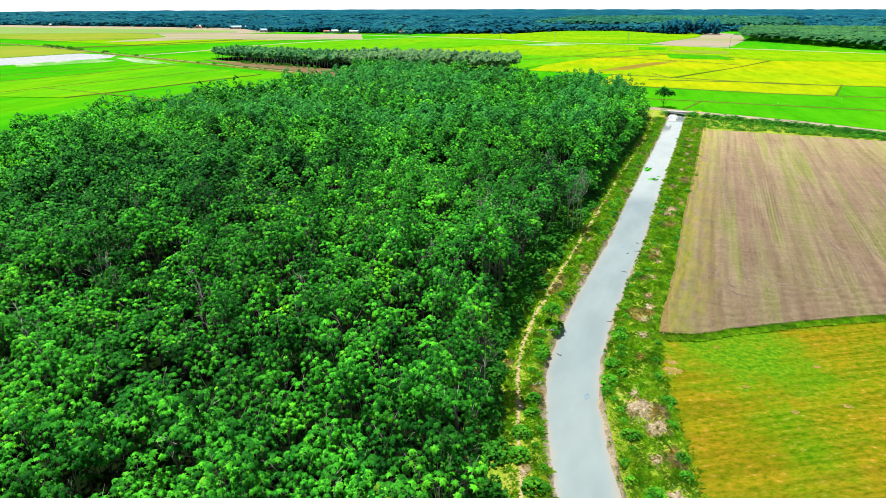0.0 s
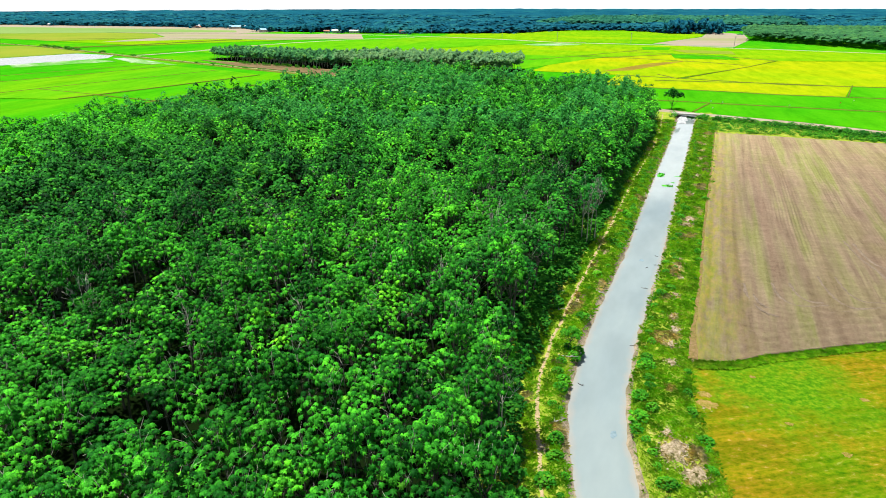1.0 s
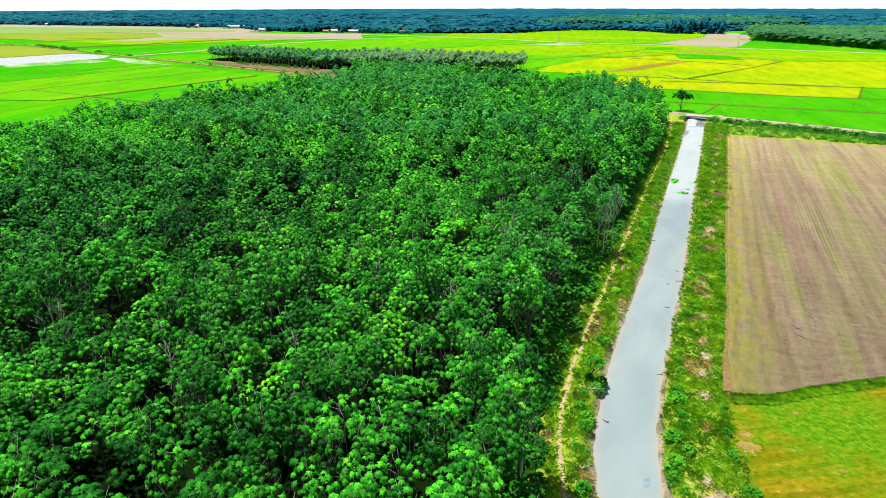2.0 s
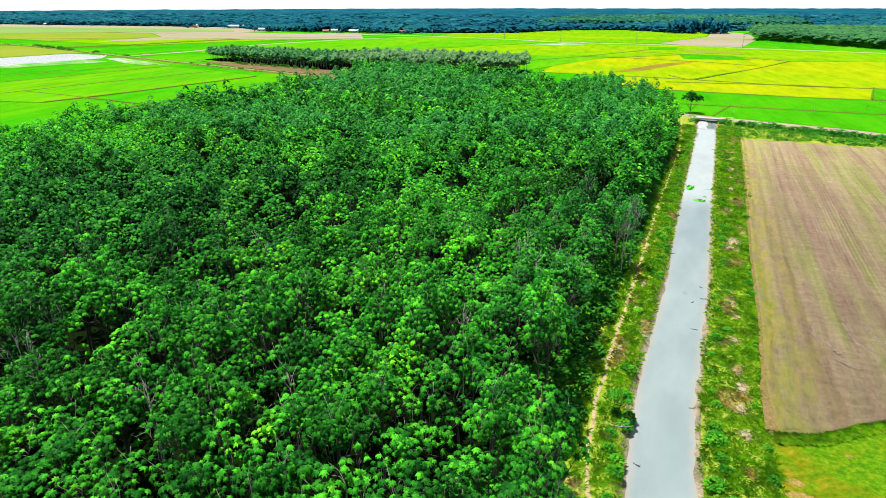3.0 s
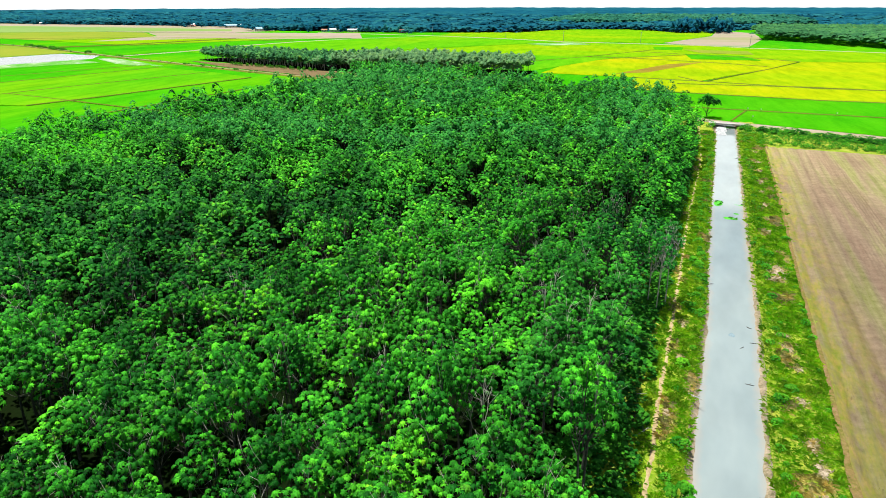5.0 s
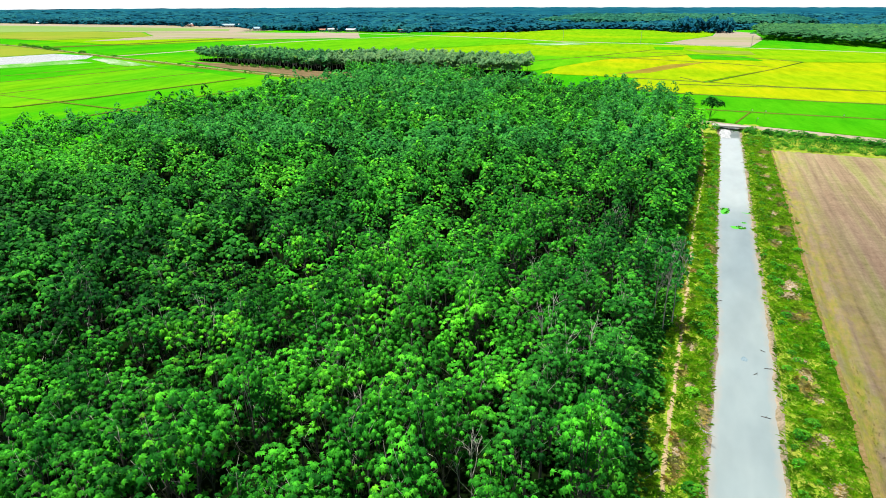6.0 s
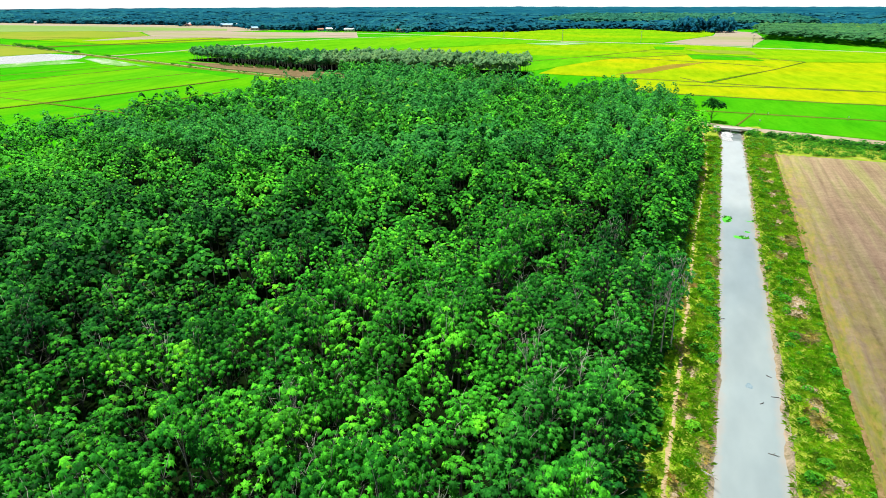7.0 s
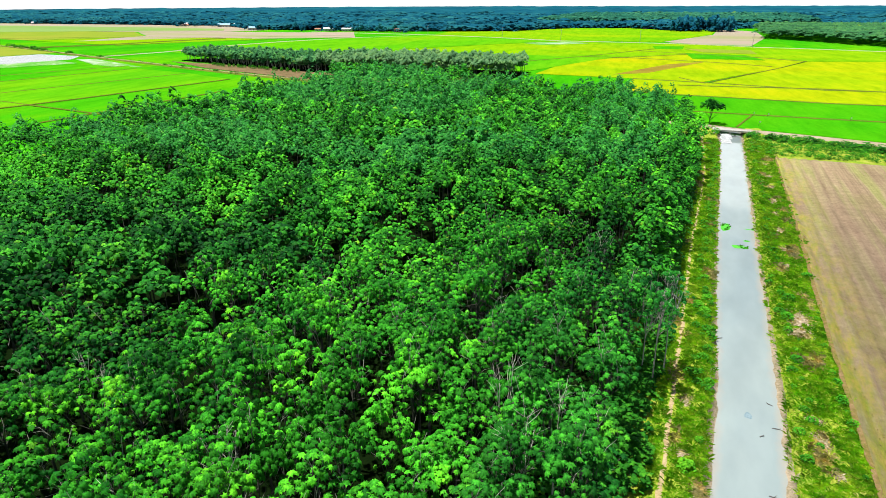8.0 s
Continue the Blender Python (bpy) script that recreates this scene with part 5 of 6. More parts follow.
MOUNDS = ((-3.3, 87.6, 1.1, 1.5, 0.3), (-3.2, 77.9, 1.0, 1.4, 0.3), (-4.2, 111.4, 1.1, 2.0, 0.3), (-2.6, 200.0, 1.3, 3.0, 0.35), (-2.4, 212.0, 1.2, 3.0, 0.3), (-3.1, 168.0, 1.2, 2.4, 0.35), (-2.5, 236.0, 1.2, 2.6, 0.3), (-3.5, 139.4, 2.0, 3.4, 0.5), (-3.9, 135.4, 1.8, 2.2, 0.45), (-3.7, 91.2, 1.0, 1.6, 0.35), (-3.6, 82.5, 1.1, 1.8, 0.4), (-3.9, 98.8, 0.9, 1.5, 0.3), (-4.5, 115.1, 1.0, 1.0, 0.3), (-2.9, 178.5, 1.1, 2.6, 0.35), (-3.0, 190.0, 0.9, 2.0, 0.3), (-2.2, 222.0, 1.2, 2.5, 0.3), (-3.3, 160.0, 0.9, 1.6, 0.3),
                                              (-1.7, 60.3, 2.1, 3.2, 0.5), (0.4, 57.2, 1.6, 2.4, 0.4), (-2.8, 63.2, 0.8, 1.0, 0.3), (0.8, 52.0, 1.0, 1.4, 0.4), (2.9, 47.4, 1.3, 1.8, 0.4), (0.9, 69.9, 0.9, 1.3, 0.12), (-3.4, 106.5, 0.7, 1.2, 0.3), (-2.6, 148.0, 0.8, 1.6, 0.3), (-4.0, 252.0, 1.5, 1.6, 0.4),
                                              (-14.8, 55.8, 0.8, 1.4, 0.2), (-13.4, 51.2, 0.7, 1.4, 0.15), (-11.4, 45.9, 0.8, 1.6, 0.15), (-15.7, 97.6, 0.9, 1.5, 0.2), (-17.9, 91.6, 0.7, 1.3, 0.15), (-17.5, 104.6, 0.8, 1.3, 0.2), (-17.4, 114.0, 0.6, 2.2, 0.15))
for k, (x, y, wide, long, high) in enumerate(MOUNDS):
    soil_mound(x, y, wide, long, high, k + 1)


# ---- shrubs ----
SHRUB_SHAPES = []
for k in range(6):
    rng = random.Random(500 + k)
    v, f = clump_shape(rng, 120, 4, 0.85, (0.10, 0.21))
    SHRUB_SHAPES.append((v + (0, 0, 0.35), f))


def shrub(k, shaded):
    top = new("shrub")
    rng = random.Random(520 + k)
    part("stem", mesh_from("stem", *joined([tube([(0, 0, -0.3), (0.25 * math.cos(w), 0.25 * math.sin(w), 0.8)], [0.05, 0.015], 4) for w in (0.3, 1.9, 3.4, 5.0)]), M_BARK), top)
    part("foliage", mesh_from("foliage", *SHRUB_SHAPES[k], M_SHRUB_SHADED_DARK if shaded else M_SHRUB, None, True), top)
    return tagged(top, "shrub below the edge of the rubber trees, darkened for their shade" if shaded else "leafy bright green shrub on the canal bank", "shrub", "shrubs on the banks")


def shrub_places():
    rng = random.Random(61)
    out = []
    y = 38.0
    while y < 262:
        if noise.noise(Vector((y * 0.11, 0, 3))) > -0.25 or y < 90:  # canal side of the far bank
            out.append((middle(y) + HALF + rng.uniform(1.0, 3.0), y, rng.uniform(0.3, 0.85) * (rng.uniform(1.0, 2.0) if y < 78 else 1.0)))
        if rng.random() < (0.7 if y < 76 else 0.35):
            out.append((edge(y) - rng.uniform(0.3, 1.0), y + rng.uniform(-1, 1), rng.uniform(0.3, 0.8)))
        if rng.random() < (0.85 if y > 118 or y < 84 else 0.45):
            out.append((rng.uniform(trail(y) + 1.5, middle(y) - HALF - 1.0), y + rng.uniform(-1, 1), rng.uniform(0.4, 0.95)))
        if y > 118:
            out.append((rng.uniform(trail(y) + 1.6, middle(y) - HALF - 1.0), y + rng.uniform(-1, 1), rng.uniform(0.4, 0.8)))
        for _ in range(3 if 56 < y < 118 else 2):
            out.append((trail(y) - rng.uniform(2.4, 8.0), y + rng.uniform(-1, 1), rng.uniform(0.7, 1.9)))
        if y > 118:
            out += [(trail(y) - rng.uniform(2.0, 3.4), y + rng.uniform(-1, 1), rng.uniform(0.8, 1.5)) for _ in range(2)]
        y += rng.uniform(1.7, 2.7)
    for x in np.arange(-5, 64, 1.3):  # hedge between the ploughed field and the road
        top = float(np.interp(x, [-6, 10, 34, 62], [279, 276, 270.5, 259]))
        out += [(x + rng.uniform(-0.6, 0.6), top - rng.uniform(1.0, 4.0), rng.uniform(0.9, 1.7)), (x + rng.uniform(-0.6, 0.6), top - rng.uniform(4.0, 9.0), rng.uniform(0.7, 1.3)), (x + rng.uniform(-0.6, 0.6), top - rng.uniform(8.0, float(top - 248)), rng.uniform(0.4, 0.9))]
    out += [(-15.3, 77.3, 1.1), (-15.4, 75.6, 1.0), (-13.2, 51.0, 0.9), (-12.4, 47.4, 1.2), (-9.9, 43.5, 1.2), (-14.6, 279.5, 1.6), (-15.5, 277, 1.4), (-13.2, 289.2, 1.1), (-16.0, 287.2, 1.0)]
    return out


SHRUB_AT = [p for p in shrub_places()]
SHRUB_AT.sort(key=lambda p: p[1] + abs(p[0]) * 0.2)
models = {}
for i, (x, y, size) in enumerate(SHRUB_AT[:300]):
    rng = random.Random(700 + i)
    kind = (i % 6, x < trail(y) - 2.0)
    if kind not in models:
        ob = models[kind] = shrub(*kind)
    else:
        models[kind].scale = (1, 1, 1)
        ob = copy_thing(models[kind], Matrix())
    ob.matrix_basis = pose(x, y, land(x, y) - 0.05, 0, 0, rng.uniform(0, 360)) @ Matrix.Diagonal((size * rng.uniform(0.9, 1.2), size * rng.uniform(0.9, 1.2), size * rng.uniform(0.7, 1.0), 1))
rows, under = [], []
rng = random.Random(62)
for x, y, size in SHRUB_AT[300:]:
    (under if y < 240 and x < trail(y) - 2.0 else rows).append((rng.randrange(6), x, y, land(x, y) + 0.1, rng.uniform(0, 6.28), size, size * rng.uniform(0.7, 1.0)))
for _ in range(560):  # the hedge's dense body
    x = rng.uniform(-5, 64)
    top = float(np.interp(x, [-6, 10, 34, 62], [279, 276, 270.5, 259]))
    back = rng.uniform(0.8, top - 249.5)
    size = rng.uniform(0.9, 1.9) if back < 6.5 else rng.uniform(0.5, 1.1)
    (under if back < 6.5 else rows).append((rng.randrange(6), x, top - back, 0.1, rng.uniform(0, 6.28), size, size * 0.8))
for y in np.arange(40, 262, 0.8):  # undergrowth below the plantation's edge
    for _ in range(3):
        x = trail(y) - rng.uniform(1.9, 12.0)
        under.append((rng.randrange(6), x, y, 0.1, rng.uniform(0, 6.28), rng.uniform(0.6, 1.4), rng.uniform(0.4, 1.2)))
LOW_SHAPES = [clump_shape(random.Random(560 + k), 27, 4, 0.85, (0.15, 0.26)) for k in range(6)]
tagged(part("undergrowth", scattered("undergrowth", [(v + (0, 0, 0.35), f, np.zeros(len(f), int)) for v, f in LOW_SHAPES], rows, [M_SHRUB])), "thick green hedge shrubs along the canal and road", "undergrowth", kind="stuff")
tagged(part("undergrowth", scattered("undergrowth", [(v + (0, 0, 0.35), f, np.zeros(len(f), int)) for v, f in LOW_SHAPES], under, [M_SHRUB_SHADED_DARK], True)), "undergrowth below the edge of the rubber trees, darkened for their shade", "undergrowth", kind="stuff")

# ---- grass on the banks and on the stubble field ----
rng = random.Random(71)
lush, dry = [], []
y = 36.0
while y < 268:
    far = max(0.0, (y - 60) / 200)
    count = int(165 - 110 * far)
    for _ in range(count):
        py = y + rng.uniform(0, 1)
        x0, x1 = trail(py) - 1.8, edge(py) + 0.4
        x = rng.uniform(x0, x1)
        d = x - middle(py)
        if abs(d) < HALF + rng.uniform(0.25, 0.85) or abs(x - trail(py)) < 0.25 + rng.uniform(0, 0.5):
            continue
        bald = any(((x - m[0]) / m[2]) ** 2 + ((py - m[1]) / m[3]) ** 2 < rng.uniform(0.35, 0.9) for m in MOUNDS)
        if bald and rng.random() < 0.6:
            continue
        tall = rng.uniform(0.14, 0.34) * (1 + 0.4 * far) * (1.7 if noise.noise(Vector((x * 0.5, py * 0.4, 2.0))) > 0.15 else 1.0)
        patch = noise.noise(Vector((x * 0.35, py * 0.16, 8.0)))
        row = (rng.randrange(5), x, py, land(x, py), rng.uniform(0, 6.28), rng.uniform(0.26, 0.5) * (1 + 0.7 * far), tall)
        if bald:
            dry.append(row[:6] + (tall * 0.6,))
        elif d > 0:
            (dry if patch > 0.3 and 2.0 < d - HALF < edge(py) - middle(py) - HALF - 1.0 else lush).append(row)
        else:
            (dry if patch > 0.36 else lush).append(row)
    y += 1.0
tagged(part("bank_grass", scattered("bank_grass", BLADES, lush, [M_GRASS])), "rough green and yellow grass on the canal banks", "grass", kind="stuff")
tagged(part("dry_grass", scattered("dry_grass", SPRAWL, dry, [M_DRY])), "flattened dry straw-coloured grass on the canal banks", "grass", kind="stuff")
rows = []
for i in range(2600):
    t = rng.random() ** 1.4 * 62
    x, y = t, near_end(t) - 0.5
    rows.append((rng.randrange(5), x + rng.uniform(-0.2, 0.2), y + rng.uniform(-0.8, 0.6), 0.16, rng.uniform(0, 6.28), 0.42, rng.uniform(0.14, 0.36)))
tagged(part("bund_grass", scattered("bund_grass", BLADES, rows, [M_GRASS])), "bright green grass on the field bund", "grass", kind="stuff")

# ---- straw on the near field ----
def straw_heap(x, y, wide, seed):
    """A thin ragged spread of straw, a little raised."""
    n, rings = 22, 5
    v, f = [(x, y, 0.13)], []
    for j in range(1, rings + 1):
        for i in range(n):
            w = 2 * math.pi * i / n
            r = wide * j / rings * (0.8 + 0.5 * noise.noise(Vector((math.cos(w) * 2.2, math.sin(w) * 2.2, seed * 1.7))) + 0.25 * noise.noise(Vector((w * 3, j * 1.0, seed))))
            px, py = x + 1.5 * r * math.cos(w + 0.4), y + r * math.sin(w + 0.4)
            v.append((px, py, -0.05 if j == rings else 0.11 + 0.04 * noise.noise(Vector((px * 4, py * 4, seed)))))
    f += [(0, 1 + i, 1 + (i + 1) % n) for i in range(n)]
    for j in range(rings - 1):
        for i in range(n):
            p, q = 1 + j * n + i, 1 + j * n + (i + 1) % n
            f += [(p, p + n, q + n), (p, q + n, q)]
    tagged(part("straw_heap", mesh_from("straw_heap", v, f, M_HEAP)), "thin scattered heap of pale dry straw on the cut field", "straw", "straw heaps")


for k, (x, y, wide) in enumerate(((1.2, 70.6, 1.2), (0.9, 72.6, 0.9), (6.3, 78.8, 0.4), (18.3, 78.6, 0.5), (9.7, 70.2, 0.4), (14.7, 66.9, 0.5), (20.5, 70.5, 0.6))):
    straw_heap(x, y, wide, k)

# ---- clods on the ploughed field ----
rng = random.Random(77)
CLODS = []
for k in range(5):
    cv, cf = box(-1, 1, -0.8, 0.8, -0.5, 0.55)
    cv = cv + np.array([[rng.uniform(-0.25, 0.25) for _ in range(3)] for _ in cv])
    CLODS.append((cv, cf, np.zeros(len(cf), int)))
rows = []
while len(rows) < 7600:
    x, u = rng.uniform(0.5, 60), rng.random() ** 1.7
    y = near_end(x) + 1.0 + u * 70
    if x < edge(y) + 0.7 or noise.noise(Vector((x * 0.25, y * 0.10, 3.0))) + rng.uniform(-0.55, 0.55) < -0.05:
        continue
    size = rng.uniform(0.02, 0.055) * (1 + 0.6 * u)
    rows.append((rng.randrange(5), x, y, 0.33, rng.uniform(0, 6.28), size, size * 0.9))
tagged(part("soil_clods", scattered("soil_clods", CLODS, rows, [M_PLOUGH])), "loose crumbled clods of brown soil on the ploughed field", "soil", kind="stuff")


# ---- bare and half-bare trees at and in the plantation ----
def bare_tree(x, y, height, radius, seed, leafy, label, name="bare_tree"):
    rng = random.Random(seed)
    trunk, wood, twigs, crown = tree_shape(rng, height=height, radius=radius, limbs=7 if leafy > 0.3 else 5, twigs=9 if leafy > 0.3 else 6, leaves=7, upright=1, tuft_size=0.36, low=0.42, bare=1 - leafy, thick=0.65)
    top = new(name)
    part("trunk", mesh_from("trunk", *trunk, M_DEAD if leafy > 0.5 else M_TWIG, None, True), top)
    part("branchwork", mesh_from("branchwork", *joined([wood, twigs]), M_DEAD if leafy < 0.06 or leafy > 0.5 else M_TWIG, None, True), top, "bleached forking bare limbs")
    if crown:
        part("crown", mesh_from("crown", *crown, M_LEAF_PALE if leafy > 0.5 else M_LEAF), top, "thin crown of few leaves")
    top.matrix_basis = pose(x, y, 0, 0, 0, rng.uniform(0, 360))
    tagged(top, label, "tree", "bare trees")


for k, (x, y, h, r, leafy) in enumerate(((-20.1, 118.8, 13.6, 2.8, 0.55), (-21.4, 121.0, 13.0, 2.4, 0.6), (-21.2, 116.2, 12.4, 2.3, 0.6), (-22.6, 118.4, 13.4, 2.2, 0.7), (-27.6, 92.5, 13.0, 3.4, 0.05), (-29.5, 88.0, 14.2, 2.6, 0.2), (-32.1, 91.8, 15.2, 2.4, 0.25), (-42.7, 72.7, 13.4, 2.4, 0.25), (-66.5, 34.5, 13.5, 2.4, 0.3), (-71.5, 49.5, 13.8, 2.0, 0.35), (-57.0, 51.0, 13.2, 2.2, 0.15), (-19.4, 56.5, 9.5, 2.6, 0.03), (-42.0, 53.5, 13.6, 2.4, 0.1), (-53.5, 48.5, 13.2, 2.4, 0.12), (-36.5, 104.5, 13.0, 2.6, 0.1), (-67.0, 81.0, 13.6, 2.2, 0.1), (-56.5, 102.0, 13.8, 2.2, 0.1), (-38.0, 107.5, 12.8, 2.6, 0.15), (-30.0, 130.0, 13.2, 2.4, 0.2), (-88.0, 70.0, 13.8, 2.4, 0.15), (-49.0, 78.0, 13.4, 2.3, 0.1), (-33.0, 72.0, 13.0, 2.4, 0.15))):
    bare_tree(x, y, h, r, 900 + k, leafy, "tall slender half-bare pale tree at the plantation edge" if k < 4 else "bare bleached tree standing among the rubber trees")


def lone_tree():
    rng = random.Random(950)
    trunk, wood, _, crown = tree_shape(rng, height=9.5, radius=4.6, limbs=12, twigs=14, leaves=7, upright=1, tuft_size=0.6, low=0.15)
    top = new("roadside_tree")
    part("trunk", mesh_from("trunk", *trunk, M_BARK, None, True), top)
    part("branchwork", mesh_from("branchwork", *wood, M_BARK, None, True), top)
    part("crown", mesh_from("crown", *crown, M_LEAF), top)
    top.location = (-17.0, 297.0, 0)
    tagged(top, "lone dark green tree with an open crown beside the road", "tree")


lone_tree()


def bank_tree(x, y, height, radius, seed):
    """A young leafy tree that leans out over the water."""
    rng = random.Random(seed)
    trunk, wood, _, crown = tree_shape(rng, height=height, radius=radius, limbs=6, twigs=10, leaves=7, upright=1, tuft_size=0.3, low=0.3, thick=0.5)
    top = new("bank_tree")
    part("trunk", mesh_from("trunk", *trunk, M_BARK, None, True), top)
    part("branchwork", mesh_from("branchwork", *wood, M_BARK, None, True), top)
    part("crown", mesh_from("crown", *crown, M_SHRUB, None, True), top)
    top.matrix_basis = pose(x, y, land(x, y) - 0.05, 0, 5, rng.uniform(-20, 20))
    tagged(top, "young bright green tree leaning over the canal from the grassy bank", "tree")


bank_tree(-16.4, 76.6, 3.6, 1.3, 970)


# ---- houses, poles and flags far off ----
def house(x, y, wide, deep, high, turn, roof, label):
    top = new("house")
    wide, deep, high = wide * 0.75, deep * 0.8, high * 0.7
    part("wall", mesh_from("wall", *box(-wide / 2, wide / 2, -deep / 2, deep / 2, 0, high, 0.05), M_WALL_WHITE), top)
    rise, over = deep * 0.22, 0.7
    w, d = wide / 2 + over, deep / 2 + over
    v = [(-w, -d, high - 0.2), (w, -d, high - 0.2), (w, d, high - 0.2), (-w, d, high - 0.2), (-w, 0, high + rise), (w, 0, high + rise), (-w, -d, high - 0.4), (w, -d, high - 0.4), (w, d, high - 0.4), (-w, d, high - 0.4)]
    f = [(0, 1, 5), (0, 5, 4), (2, 3, 4), (2, 4, 5), (0, 4, 3), (1, 2, 5), (0, 6, 7), (0, 7, 1), (1, 7, 8), (1, 8, 2), (2, 8, 9), (2, 9, 3), (3, 9, 6), (3, 6, 0), (6, 8, 7), (6, 9, 8)]
    part("roof", mesh_from("roof", v, f, roof), top, "low pitched sheet roof")
    for sx in (-0.3, 0.28):
        win = part("window", mesh_from("window", *box(sx * wide - 0.7, sx * wide + 0.7, -deep / 2 - 0.06, -deep / 2 + 0.1, 1.0, 2.3, 0.03), M_DARK), top)
        part("sill", mesh_from("sill", *box(sx * wide - 0.85, sx * wide + 0.85, -deep / 2 - 0.2, -deep / 2 - 0.02, 0.88, 0.98, 0.02), M_CONCRETE), win)
    part("door", mesh_from("door", *box(-0.5, 0.5, -deep / 2 - 0.06, -deep / 2 + 0.1, 0.02, 2.05, 0.03), M_DARK), top)
    top.matrix_basis = pose(x, y, 0, 0, 0, turn)
    tagged(top, label, "house", "farmhouses before the woods")


for x, y, wide, deep, high, turn, roof, label in (
        (-1440, 1052, 16, 9, 5.0, 30, M_ROOF_WHITE, "small white farmhouse with a pale roof by the woods"),
        (-1010, 1058, 24, 12, 6.0, 35, M_ROOF_WHITE, "white farmhouse with a pale sheet roof by the woods"),
        (-985, 1040, 12, 9, 3.5, 35, M_ROOF_RED, "low shed with a faded red roof"),
        (-890, 1040, 30, 13, 6.0, 30, M_ROOF_BLUE, "long building with a pale blue sheet roof"),
        (-868, 1052, 16, 10, 7.0, 30, M_ROOF_WHITE, "farmhouse with a white gable roof"),
        (-735, 935, 26, 12, 5.5, 30, M_ROOF_BLUE, "low house with a pale blue sheet roof"),
        (-590, 942, 26, 11, 5.5, 25, M_ROOF_WHITE, "white-roofed farmhouse beside the fields"),
        (-560, 945, 22, 10, 5.0, 25, M_ROOF_WHITE, "second white-roofed farmhouse beside the fields"),
        (-610, 938, 12, 8, 4.5, 25, M_ROOF_RED, "small house with a faded red roof"),
        (-470, 945, 14, 9, 5.0, 20, M_ROOF_RED, "small pinkish house before the woods"),
        (-120, 1180, 24, 11, 6.0, 10, M_ROOF_WHITE, "white farmhouse half hidden by the woods")):
    house(x, y, wide, deep, high, turn, roof, label)


def pole(x, y, high):
    top = new("utility_pole")
    part("post", mesh_from("post", *tube([(0, 0, -0.3), (0, 0, high)], [0.24, 0.15], 8), M_POLE, None, True), top)
    part("crossarm", mesh_from("crossarm", *box(-1.3, 1.3, -0.12, 0.12, high - 0.9, high - 0.65, 0.02), M_POLE), top)
    for sx in (-1.1, 0, 1.1):
        part("insulator", mesh_from("insulator", *tube([(sx, 0, high - 0.66), (sx, 0, high - 0.3)], [0.09, 0.06], 6), M_WHITE), top)
    top.location = (x, y, 0)
    tagged(top, "tall grey concrete utility pole by the far road", "utility pole", "utility poles")


for x, y in ((-184, 800), (-95, 803), (17, 747), (-270, 845), (-390, 880)):
    pole(x, y, 12.5)


def flag(x, y, colour, label, high=1.5):
    top = new("field_flag")
    part("stick", mesh_from("stick", *tube([(0, 0, 0), (0.05, 0, high)], [0.04, 0.03], 5), M_BARK), top)
    v = [(0.05, 0.0, high), (0.5, 0.1, high - 0.1), (0.48, 0.15, high - 0.55), (0.04, 0.02, high - 0.5), (0.25, 0.16, high - 0.3)]
    v += [(a, b + 0.03, c) for a, b, c in v]
    f = [(0, 1, 4), (1, 2, 4), (2, 3, 4), (3, 0, 4), (6, 5, 9), (7, 6, 9), (8, 7, 9), (5, 8, 9), (0, 5, 6), (0, 6, 1), (1, 6, 7), (1, 7, 2), (2, 7, 8), (2, 8, 3), (3, 8, 5), (3, 5, 0)]
    part("cloth", mesh_from("cloth", v, f, colour), top)
    top.location = (x, y, 0.1)
    tagged(top, label, "flag", "bird-scaring flags in the rice")


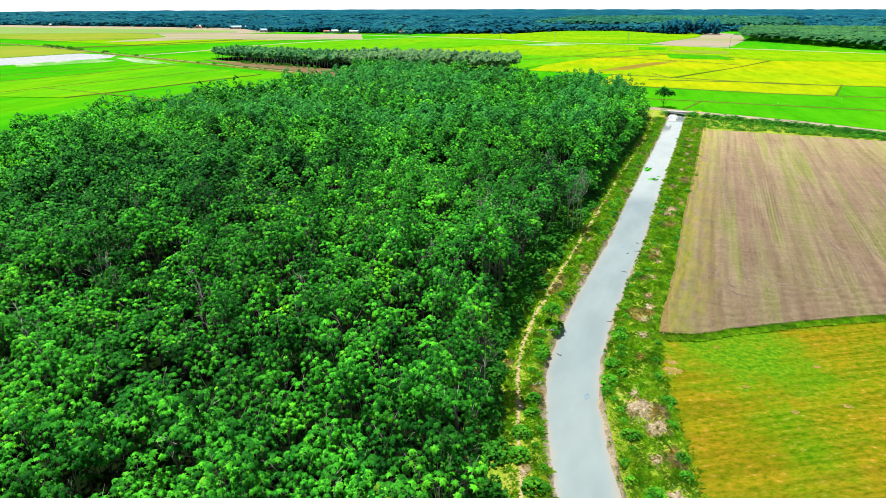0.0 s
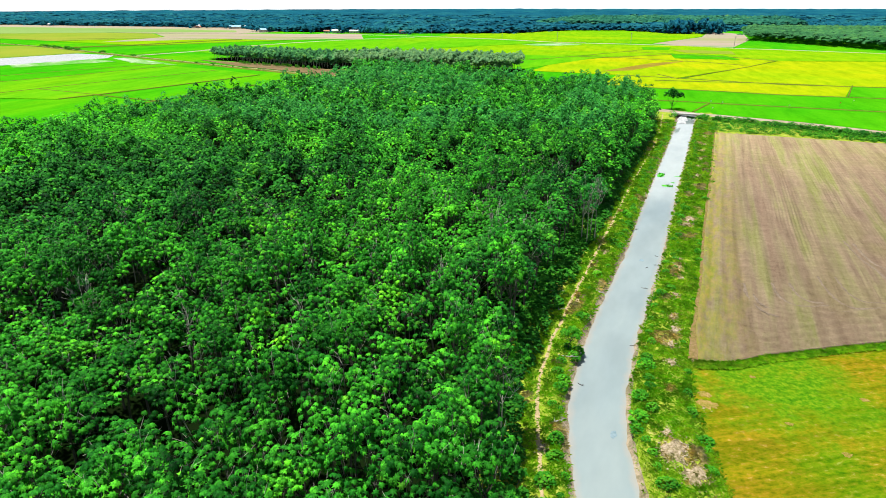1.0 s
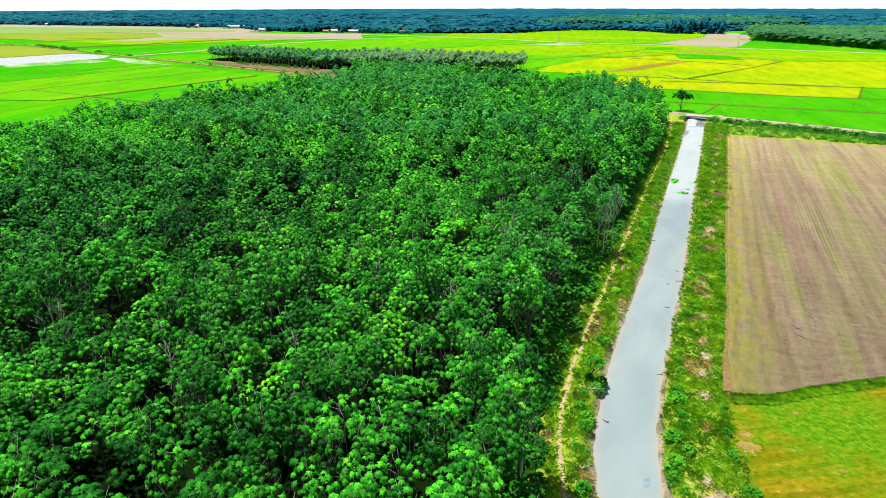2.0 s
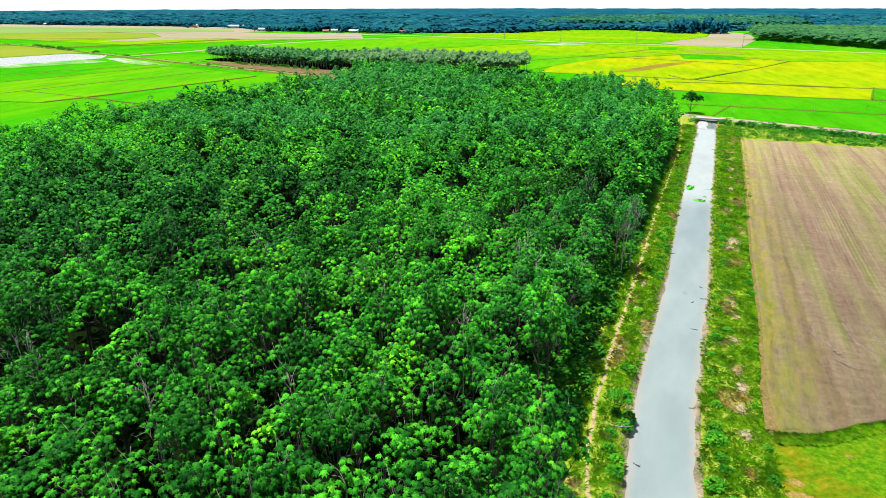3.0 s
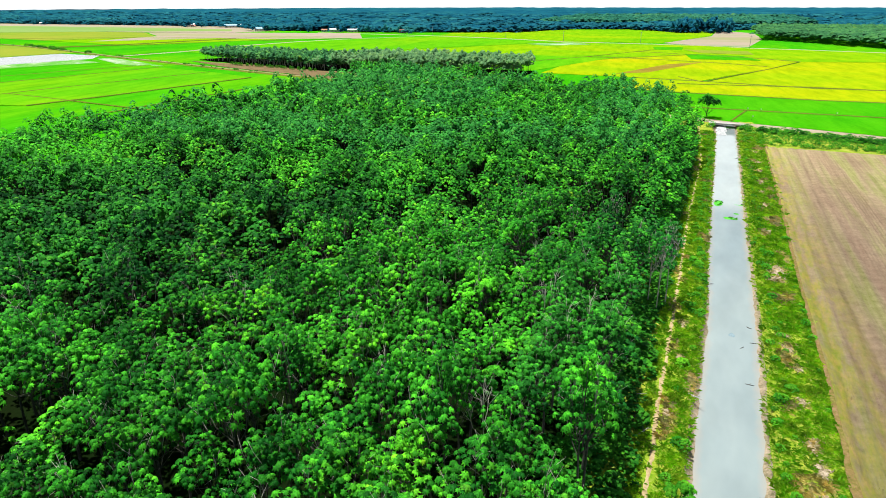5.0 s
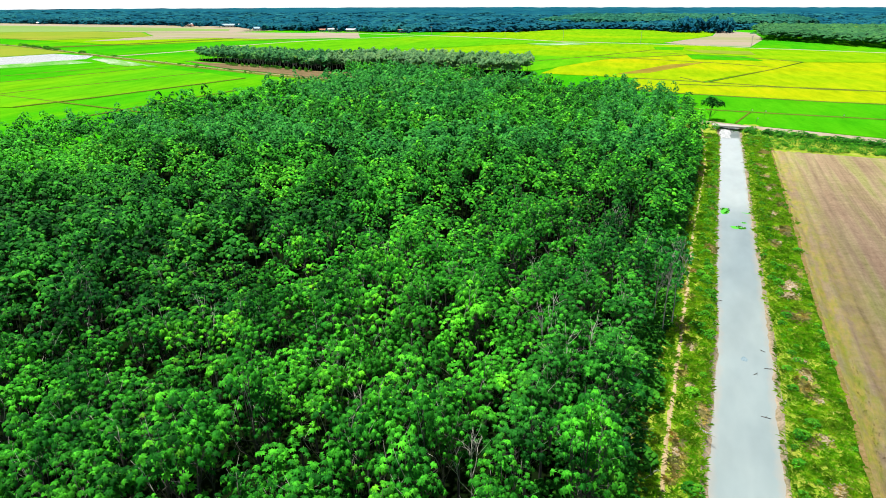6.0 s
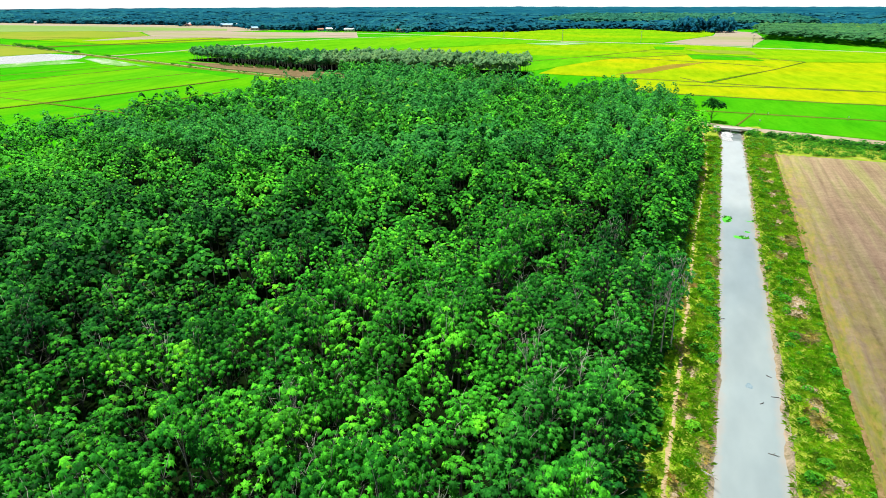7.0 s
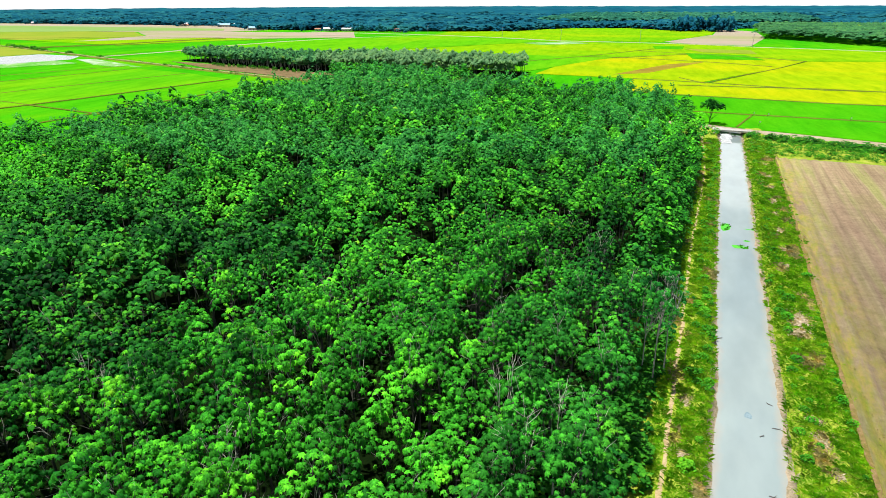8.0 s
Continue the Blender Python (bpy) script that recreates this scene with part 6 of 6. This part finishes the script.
for x, y in ((-1.4, 318.5), (-0.5, 297.5), (31, 318), (3.5, 317), (60, 345), (95, 330)):
    flag(x, y, M_WHITE, "white plastic bird-scaring flag on a stick in the rice", 1.9)
flag(52.7, 332, M_RED, "red cloth bird-scaring flag on a stick in the rice", 2.2)

rows, rng = [], random.Random(81)
for x, y, size in ((-700, 499, 3.0), (-680, 492, 2.6), (-665, 487, 2.4), (-640, 480, 3.2), (-625, 475, 2.6), (-610, 470, 2.2), (-560, 455, 2.2), (-495, 434, 1.8), (-360, 392, 1.4), (-385, 399, 1.2), (-320, 379, 1.2), (-300, 374, 1.0)):
    for _ in range(3):
        rows.append((rng.randrange(6), x + rng.uniform(-4, 4), y + rng.uniform(-1.5, 1.5), 0.3, rng.uniform(0, 6.28), size, size * 0.8))
TRACK = [(-1000, 560), (-822, 524), (-705, 498), (-560, 454), (-494, 431), (-402, 404), (-338, 384), (-278, 367), (-200, 350)]
low_rows = []
for gx in np.arange(-900, -205, 4.0):  # rank growth on both shoulders of the track
    gy = float(np.interp(gx, [p[0] for p in TRACK], [p[1] for p in TRACK]))
    if noise.noise(Vector((gx * 0.03, 0.0, 5.0))) > -0.3:
        low_rows.append((rng.randrange(6), gx + rng.uniform(-2, 2), gy + rng.choice((-2.6, 2.4)) + rng.uniform(-0.4, 0.4), 0.1, rng.uniform(0, 6.28), rng.uniform(0.8, 1.8), rng.uniform(0.5, 1.2)))
tagged(part("track_growth", scattered("track_growth", [(v, f, np.zeros(len(f), int)) for v, f in LOW_SHAPES], low_rows, [M_SHRUB_SHADED_DARK])), "dark rank growth along the shoulders of the field track", "undergrowth", kind="stuff")
for gx in np.arange(-352, -262, 2.6):  # saplings in front of the small grove
    gy = float(np.interp(gx, [-352, -311, -262], [409, 402, 392])) + rng.uniform(-3, 3)
    rows.append((rng.randrange(6), gx, gy, 0.3, rng.uniform(0, 6.28), 1.0, 1.7))
tagged(part("track_shrubs", scattered("track_shrubs", [(v, f, np.zeros(len(f), int)) for v, f in SHRUB_SHAPES], rows, [M_SHRUB])), "scattered green shrubs and saplings along the field track", "shrubs", kind="stuff")
